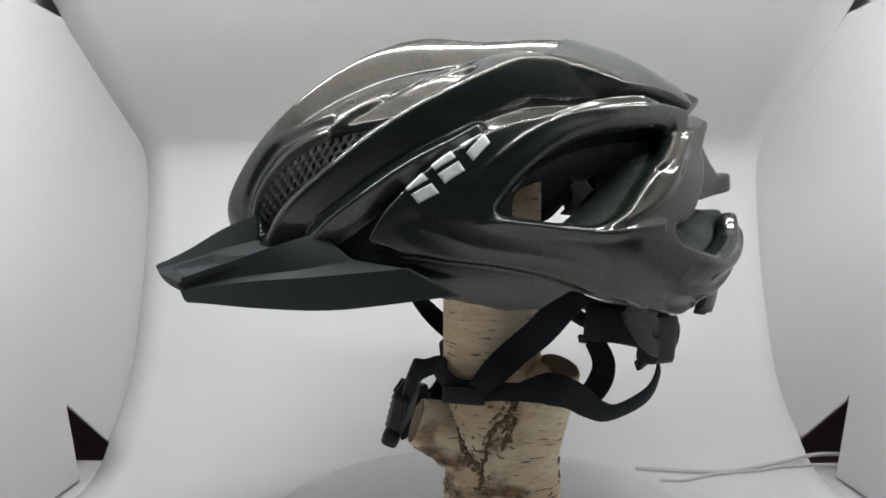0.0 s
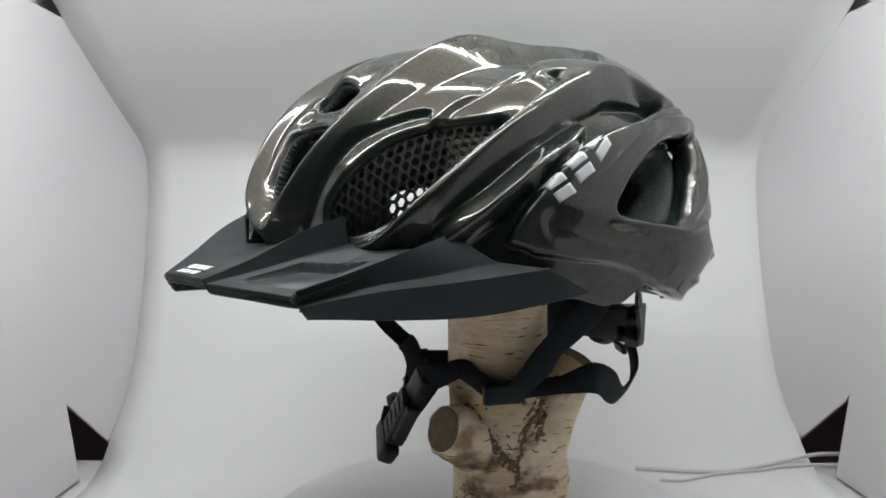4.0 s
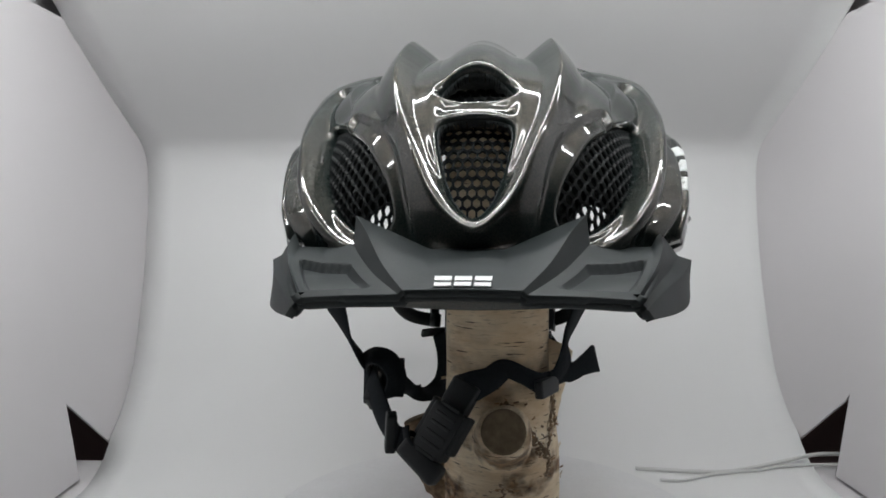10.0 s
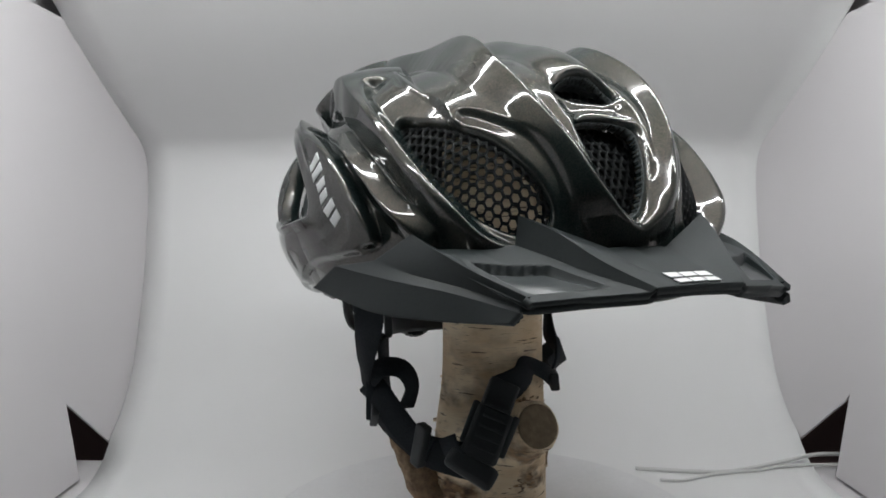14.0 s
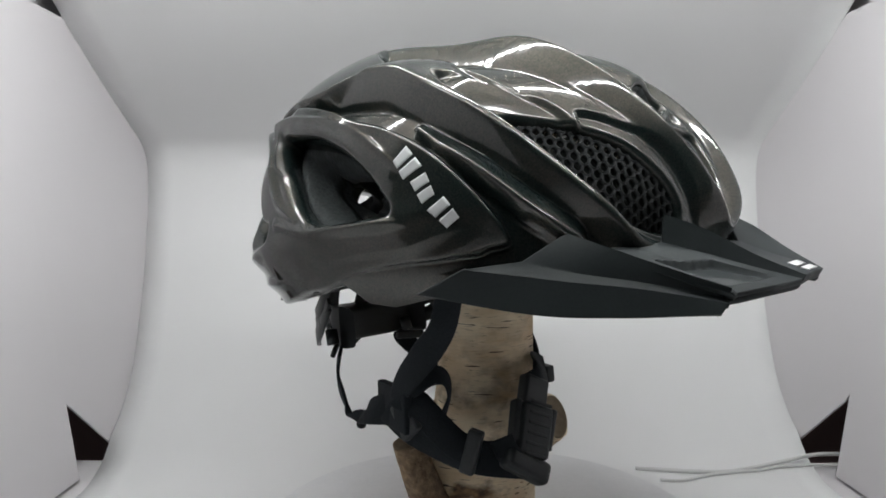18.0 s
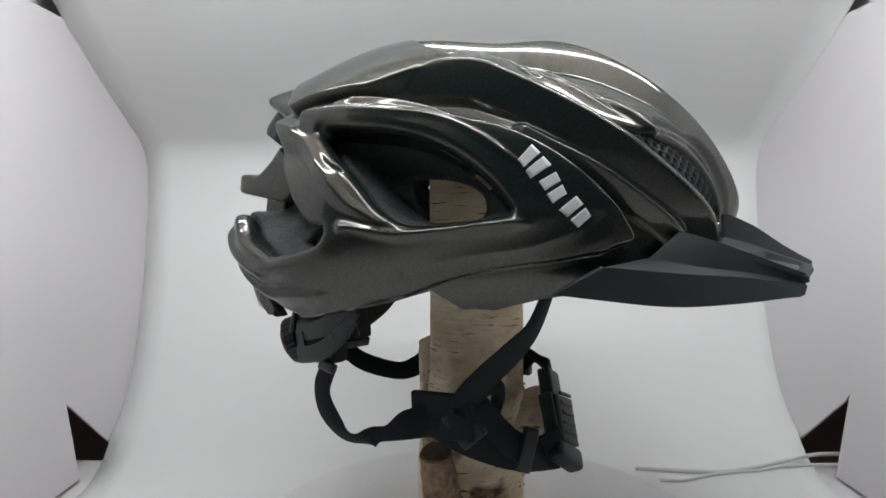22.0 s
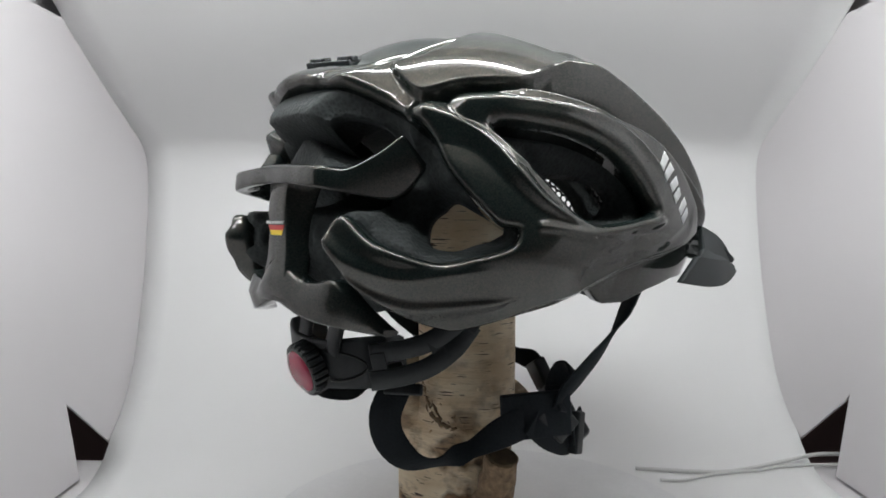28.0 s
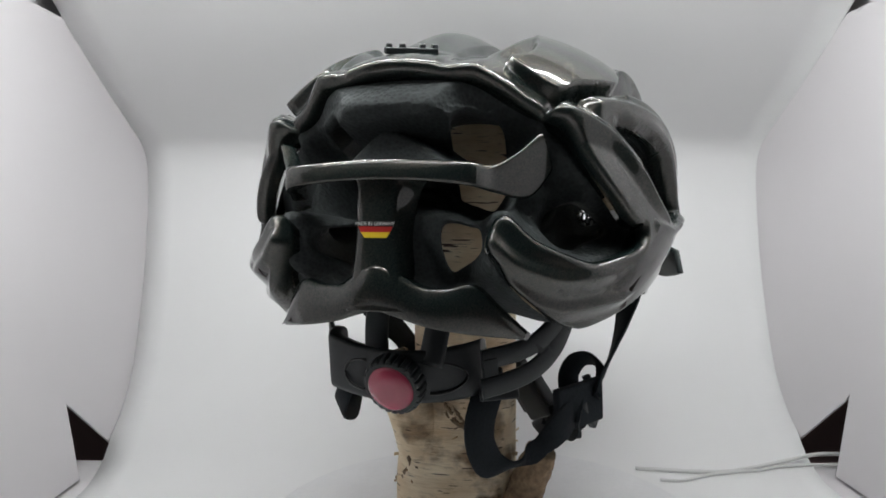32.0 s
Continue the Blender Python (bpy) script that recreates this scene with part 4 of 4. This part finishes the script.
def disc(name, centre, axis, radius, depth, material, parent, sides=48, teeth=0, dome=0.0, label=""):
    """A short round body along axis; teeth: ribs round its edge; dome: bulge of its face."""
    bm = bmesh.new()
    rings = []
    prof = [(1.0, 0.0), (1.0, 0.75), (0.96, 0.93), (0.88, 1.0)] + ([(0.8 * math.cos(a * 0.35), 1.0 + dome * math.sin(a * 0.35)) for a in range(1, 4)] if dome else [])
    n = sides * (2 if teeth else 1)
    for r, h in prof:
        ring = []
        for k in range(n):
            a = k * math.tau / n
            rr = radius * S * r * ((1 - 0.07 * (math.sin(a * teeth) > 0.2)) if teeth and h < 0.95 else 1)
            ring.append(bm.verts.new((rr * math.cos(a), rr * math.sin(a), h * depth * S)))
        rings.append(ring)
    for p, q in zip(rings, rings[1:]):
        for k in range(n):
            f = bm.faces.new((p[k], p[(k + 1) % n], q[(k + 1) % n], q[k]))
            f.smooth = not teeth
    bm.faces.new(rings[0])
    bm.faces.new(rings[-1])
    m = Matrix.Translation(hp(*centre)) @ Vector(axis).to_track_quat("Z", "Y").to_matrix().to_4x4()
    bmesh.ops.transform(bm, matrix=m, verts=bm.verts)
    return part(name, bm, material, parent, label)


red_cap = mat("red_cap", (0.32, 0.035, 0.07), 0.25, 0, 0.5, 0.6)


def build_fit():
    body = [[(a, y, -.044 + 1.2 * (a - .01) ** 2), (a, y - .006, -.103 + .6 * (a - .01) ** 2), (a * .96, y - .032, -.098 + .6 * (a - .01) ** 2), (a * .96, y - .027, -.050 + 1.2 * (a - .01) ** 2)]
            for a, y in ((.110, .204), (.103, .226), (.094, .236), (.062, .249), (.030, .257), (.006, .259), (-.018, .255), (-.038, .245), (-.054, .231), (-.061, .220), (-.067, .200))]
    house = ring_loft("fit_housing", body, buckle_mat, HELM, "black plastic housing of the fit dial", .007)
    dial = disc("dial", (0.006, .250, -.077), (0.02, .93, -.34), .0325, .018, buckle_mat, HELM, 48, 24, 0.0, "black toothed adjusting dial")
    disc("dial_cap", (0.0062, .2545, -.0785), (0.02, .93, -.34), .0255, .017, red_cap, dial, 40, 0, 0.25, "translucent red dial cap")
    for s in (-1, 1):
        ring = []
        for a in np.linspace(-1.75, 1.75, 16):
            x = .040 + .026 * math.cos(a)
            ring.append(hp(.006 + s * x, np.interp(.006 + s * x, [-.067, -.061, -.054, -.038, -.018, .006, .030, .062, .094, .103, .110], [.200, .220, .231, .245, .255, .259, .257, .249, .236, .226, .204]) - .0015, -.074 + .016 * math.sin(a)))
        part("housing_panel", tube(ring, 0.0006, 6), slot_black, house)
        arm_line = spline([(s * .078, .228, -.070), (s * .104, .204, -.064), (s * .124, .182, -.054), (s * .138, .160, -.036), (s * .146, .142, -.012)], 8)
        n = len(arm_line)
        for up in (1, -1):
            off = [up * (.0150 - .003 * k / (n - 1)) for k in range(n)]
            path = [hp(p[0], p[1], p[2] + o) for p, o in zip(arm_line, off)]
            part("fit_arm", ribbon(path, [Vector((p[0], p[1] * .8, -.03)).normalized() for p in arm_line], .0215 * S, 0.0022, 0.2), buckle_mat, HELM, "black slotted plastic fit arm")
        for k in (0, n // 2, n - 6):
            p, q = arm_line[k], arm_line[min(k + 5, n - 1)]
            block("arm_bridge", ((p[0] + q[0]) / 2, (p[1] + q[1]) / 2, (p[2] + q[2]) / 2), (.016, .030, .0048), (tuple(q - p), (p[0], p[1] * .8, -.03)), buckle_mat, HELM, "", 0.15)
        c = (s * .085, .19, -.098)
        block("strap_loop", c, (.044, .013, .007), ((s * .75, -.6, 0), (.3 * s, .5, .2)), buckle_mat, HELM, "", 0.4)
        part("loop_stem", tube([hp(s * .082, .2, -.070), hp(s * .084, .194, -.090)], 0.004, 8), buckle_mat, HELM)
        up = spline([(s * .03, .25, -.06), (s * .035, .24, -.02), (s * .035, .225, .02)], 5)
        part("fit_stay", ribbon([hp(*p) for p in up], [Vector((0, 1, 0))] * len(up), 0.012, 0.003, 0.4), buckle_mat, HELM)


build_fit()


def build_clip():
    base = block("lamp_clip", (.0015, .222, .2650), (.055, .03, .007), ((.87, .5, 0), (-.1, .2, 1)), buckle_mat, HELM, "small black lamp clip on the rear top")
    for x in (-.026, -.013, .008, .022):
        block("clip_tooth", (.0015 + .87 * x, .224 + .5 * x, .2685), (.006, .016, .007), ((.87, .5, 0), (-.1, .2, 1)), buckle_mat, base)


build_clip()


# ---- log ----
def build_log():
    verts, faces = [], []
    n, m = 96, 120
    for i in range(m + 1):
        z = TABLE_TOP + (0.235 - TABLE_TOP) * i / m
        low = float(smooth(np.array((-0.10 - z) / 0.16)))
        cx, cy = 0.021 + 0.006 * low, 0.008 + 0.012 * low
        for j in range(n):
            a = j * math.tau / n
            p = Vector((math.cos(a), math.sin(a), z * 3))
            r = 1 + 0.025 * noise.noise(p * 1.3) + 0.010 * noise.noise(p * 6)
            flare = 0.5 * low * (0.010 + 0.022 * max(0, math.cos(a - 0.7)) ** 3 + 0.016 * max(0, math.cos(a + 1.45)) ** 4 + 0.018 * max(0, math.cos(a - 2.7)) ** 4)
            verts.append(hp(cx + (0.069 * r + flare) * math.cos(a), cy + (0.063 * r + flare) * math.sin(a), z))
    for i in range(m):
        for j in range(n):
            a, b = i * n + j, i * n + (j + 1) % n
            faces.append((a, b, b + n, a + n))
    faces.append(tuple(range(m * n, m * n + n)))
    part("trunk", mesh_of("trunk", verts, faces, bark), parent=LOG)

    def stub(pts, radii, label, skin):
        P = spline([(*p, r) for p, r in zip(pts, radii)], 8)
        t = tube([hp(*p[:3]) for p in P], [float(p[3]) * S for p in P], 28)
        for v in t.verts:
            v.co += Vector((1, 1, 1)) * 0.0012 * noise.noise(v.co * 160)
        ob = part("branch_stub", t, skin, LOG, label)
        d = (Vector(P[-1][:3]) - Vector(P[-3][:3])).normalized()
        disc("cut_face", tuple(Vector(P[-1][:3]) - d * .003), d, float(P[-1][3]) * 0.93, .0045, end_grain, ob, 32)

    stub([(.026, -.01, -.225), (.028, -.05, -.195), (.030, -.082, -.178), (.030, -.094, -.173)], [.040, .038, .034, .030], "cut branch stub with grey-brown end grain", bark)
    stub([(.040, .03, -.26), (.064, .050, -.18), (.090, .066, -.122), (.103, .074, -.094)], [.052, .042, .032, .026], "rough branch stub leaning outwards", bark)
    stub([(-.03, .03, -.30), (-.060, .042, -.285), (-.082, .049, -.235), (-.096, .052, -.200)], [.027, .025, .022, .020], "thin dark branch stub beside the log", rough_bark)

    def skin(a, z, out=0.0):
        """A place on the trunk at a bearing in radians and a height."""
        low = float(smooth(np.array((-0.10 - z) / 0.16)))
        flare = 0.5 * low * (0.010 + 0.022 * max(0, math.cos(a - 0.7)) ** 3 + 0.016 * max(0, math.cos(a + 1.45)) ** 4 + 0.018 * max(0, math.cos(a - 2.7)) ** 4)
        return Vector((0.021 + 0.006 * low + (0.069 + flare + out) * math.cos(a), 0.008 + 0.012 * low + (0.063 + flare + out) * math.sin(a), z))

    random.seed(4)
    for line, width in CRACKS:
        P = spline(line, 10)
        for strand in range(4):
            off_a, off_z = random.gauss(0, width * 420 * (strand > 0)), random.gauss(0, width * 0.5 * (strand > 0))
            i0, i1 = (0, len(P)) if strand == 0 else (random.randrange(0, len(P) // 2), random.randrange(len(P) // 2, len(P)))
            path, wid = [], []
            for i in range(i0, i1):
                a, z = P[i]
                wob = noise.noise(Vector((i * 0.7, strand * 5, z * 20)))
                path.append(hp(*skin(radians(a + off_a + 4 * wob), z + off_z + 0.004 * noise.noise(Vector((i * 0.5, 9, strand))), -0.001 + 0.002 * wob)))
                wid.append(S * width * (0.42 if strand == 0 else 0.22) * (0.35 + 1.3 * abs(noise.noise(Vector((i * 1.3, strand, 1))))) + 0.0003)
            if len(path) < 4:
                continue
            t = tube(path, wid, 7)
            for v in t.verts:
                v.co += Vector((1, 1, 1)) * 0.0014 * noise.noise(v.co * 420)
            part("bark_ridge", t, rough_bark if strand != 1 else torn_bark, LOG)
        for k in range(26):
            a, z = P[random.randrange(len(P))]
            a, z = radians(a + random.gauss(0, 7)), z + random.gauss(0, .009)
            o = Vector((math.cos(a), math.sin(a), 0))
            t = Vector((-math.sin(a), math.cos(a), random.uniform(-1.2, 1.2))).normalized()
            l = random.uniform(.0012, .0042)
            c = skin(a, z)
            pts = [c - t * l - o * .001, c + o * random.uniform(.0005, .002), c + t * l + o * random.uniform(.0, .004)]
            part("bark_flake", ribbon([hp(*p) for p in spline(pts, 3)], [o] * 7, random.uniform(.001, .003) * S, 0.0004), random.choice((bark, bark, torn_bark, rough_bark)), LOG)
    for k in range(26):
        a = random.choice((random.gauss(0.25, .15), random.gauss(2.9, .2)))
        z = random.uniform(-.28, -.12)
        c = skin(a, z)
        t = Vector((-math.sin(a), math.cos(a), random.uniform(-.5, .5))).normalized()
        o = Vector((math.cos(a), math.sin(a), 0))
        l = random.uniform(.002, .006)
        pts = [c - t * l, c + o * random.uniform(.001, .003), c + t * l + o * random.uniform(.002, .007)]
        part("bark_flake", ribbon([hp(*p) for p in spline(pts, 3)], [o] * 7, random.uniform(.002, .005) * S, 0.0003), bark, LOG)


torn_bark = grain(mat("torn_bark", (0.42, 0.26, 0.13), 0.9), (0.22, 0.12, 0.055), (0.55, 0.36, 0.19), 350, 0.8, 0.0012)
CRACKS = (([(-84, -.146), (-67, -.172), (-50, -.203), (-36, -.230), (-42, -.25)], .012),
          ([(14, -.13), (-2, -.155), (-18, -.172), (-27, -.195), (-36, -.225)], .010),
          ([(60, -.16), (46, -.185), (58, -.215), (50, -.25)], .006),
          ([(10, -.14), (4, -.16), (-4, -.18), (-12, -.196)], .012),
          ([(-78, -.150), (-64, -.178), (-54, -.205), (-44, -.226)], .010),
          ([(-92, -.262), (-86, -.263), (-80, -.261)], .005),
          ([(80, -.13), (92, -.152), (108, -.172), (130, -.182)], .009))
rough_bark = grain(mat("rough_bark", (0.20, 0.13, 0.08), 0.9), (0.07, 0.045, 0.028), (0.36, 0.25, 0.15), 300, 0.8, 0.0015)
end_grain = grain(mat("end_grain", (0.17, 0.13, 0.08), 0.85), (0.10, 0.075, 0.045), (0.24, 0.18, 0.11), 260, 0.5, 0.001)
build_log()


# ---- cable on the box floor ----
def build_cable():
    a = spline([(.343, 1.318, -.366), (.40, 1.306, -.365), (.455, 1.297, -.365), (.50, 1.297, -.365), (.553, 1.314, -.364), (.622, 1.338, -.360), (.695, 1.35, -.352), (.82, 1.36, -.36), (1.15, 1.40, -.39)], 8)
    ob = part("cable", tube([bx(*p) for p in a], 0.0016, 10), cable_mat)
    tagged(ob, "thin white power cable lying on the box floor", "cable")
    b = spline([(.372, 1.262, -.3665), (.41, 1.260, -.3665), (.46, 1.282, -.366), (.51, 1.297, -.366), (.56, 1.306, -.366), (.63, 1.325, -.364), (.80, 1.345, -.37), (1.15, 1.38, -.39)], 8)
    ob = part("cable", tube([bx(*p) for p in b], 0.0012, 10), cable_mat)
    tagged(ob, "thinner white cable beside it on the box floor", "cable")


build_cable()


# ---- turning ----
def motions():
    for thing in (HELM, LOG, PLATTER):
        walk(thing, [(0.5 * k, pose(0, 0, 0, 0, 0, YAW + RATE * (0.5 * k - 10.3))) for k in range(65)])


motions()
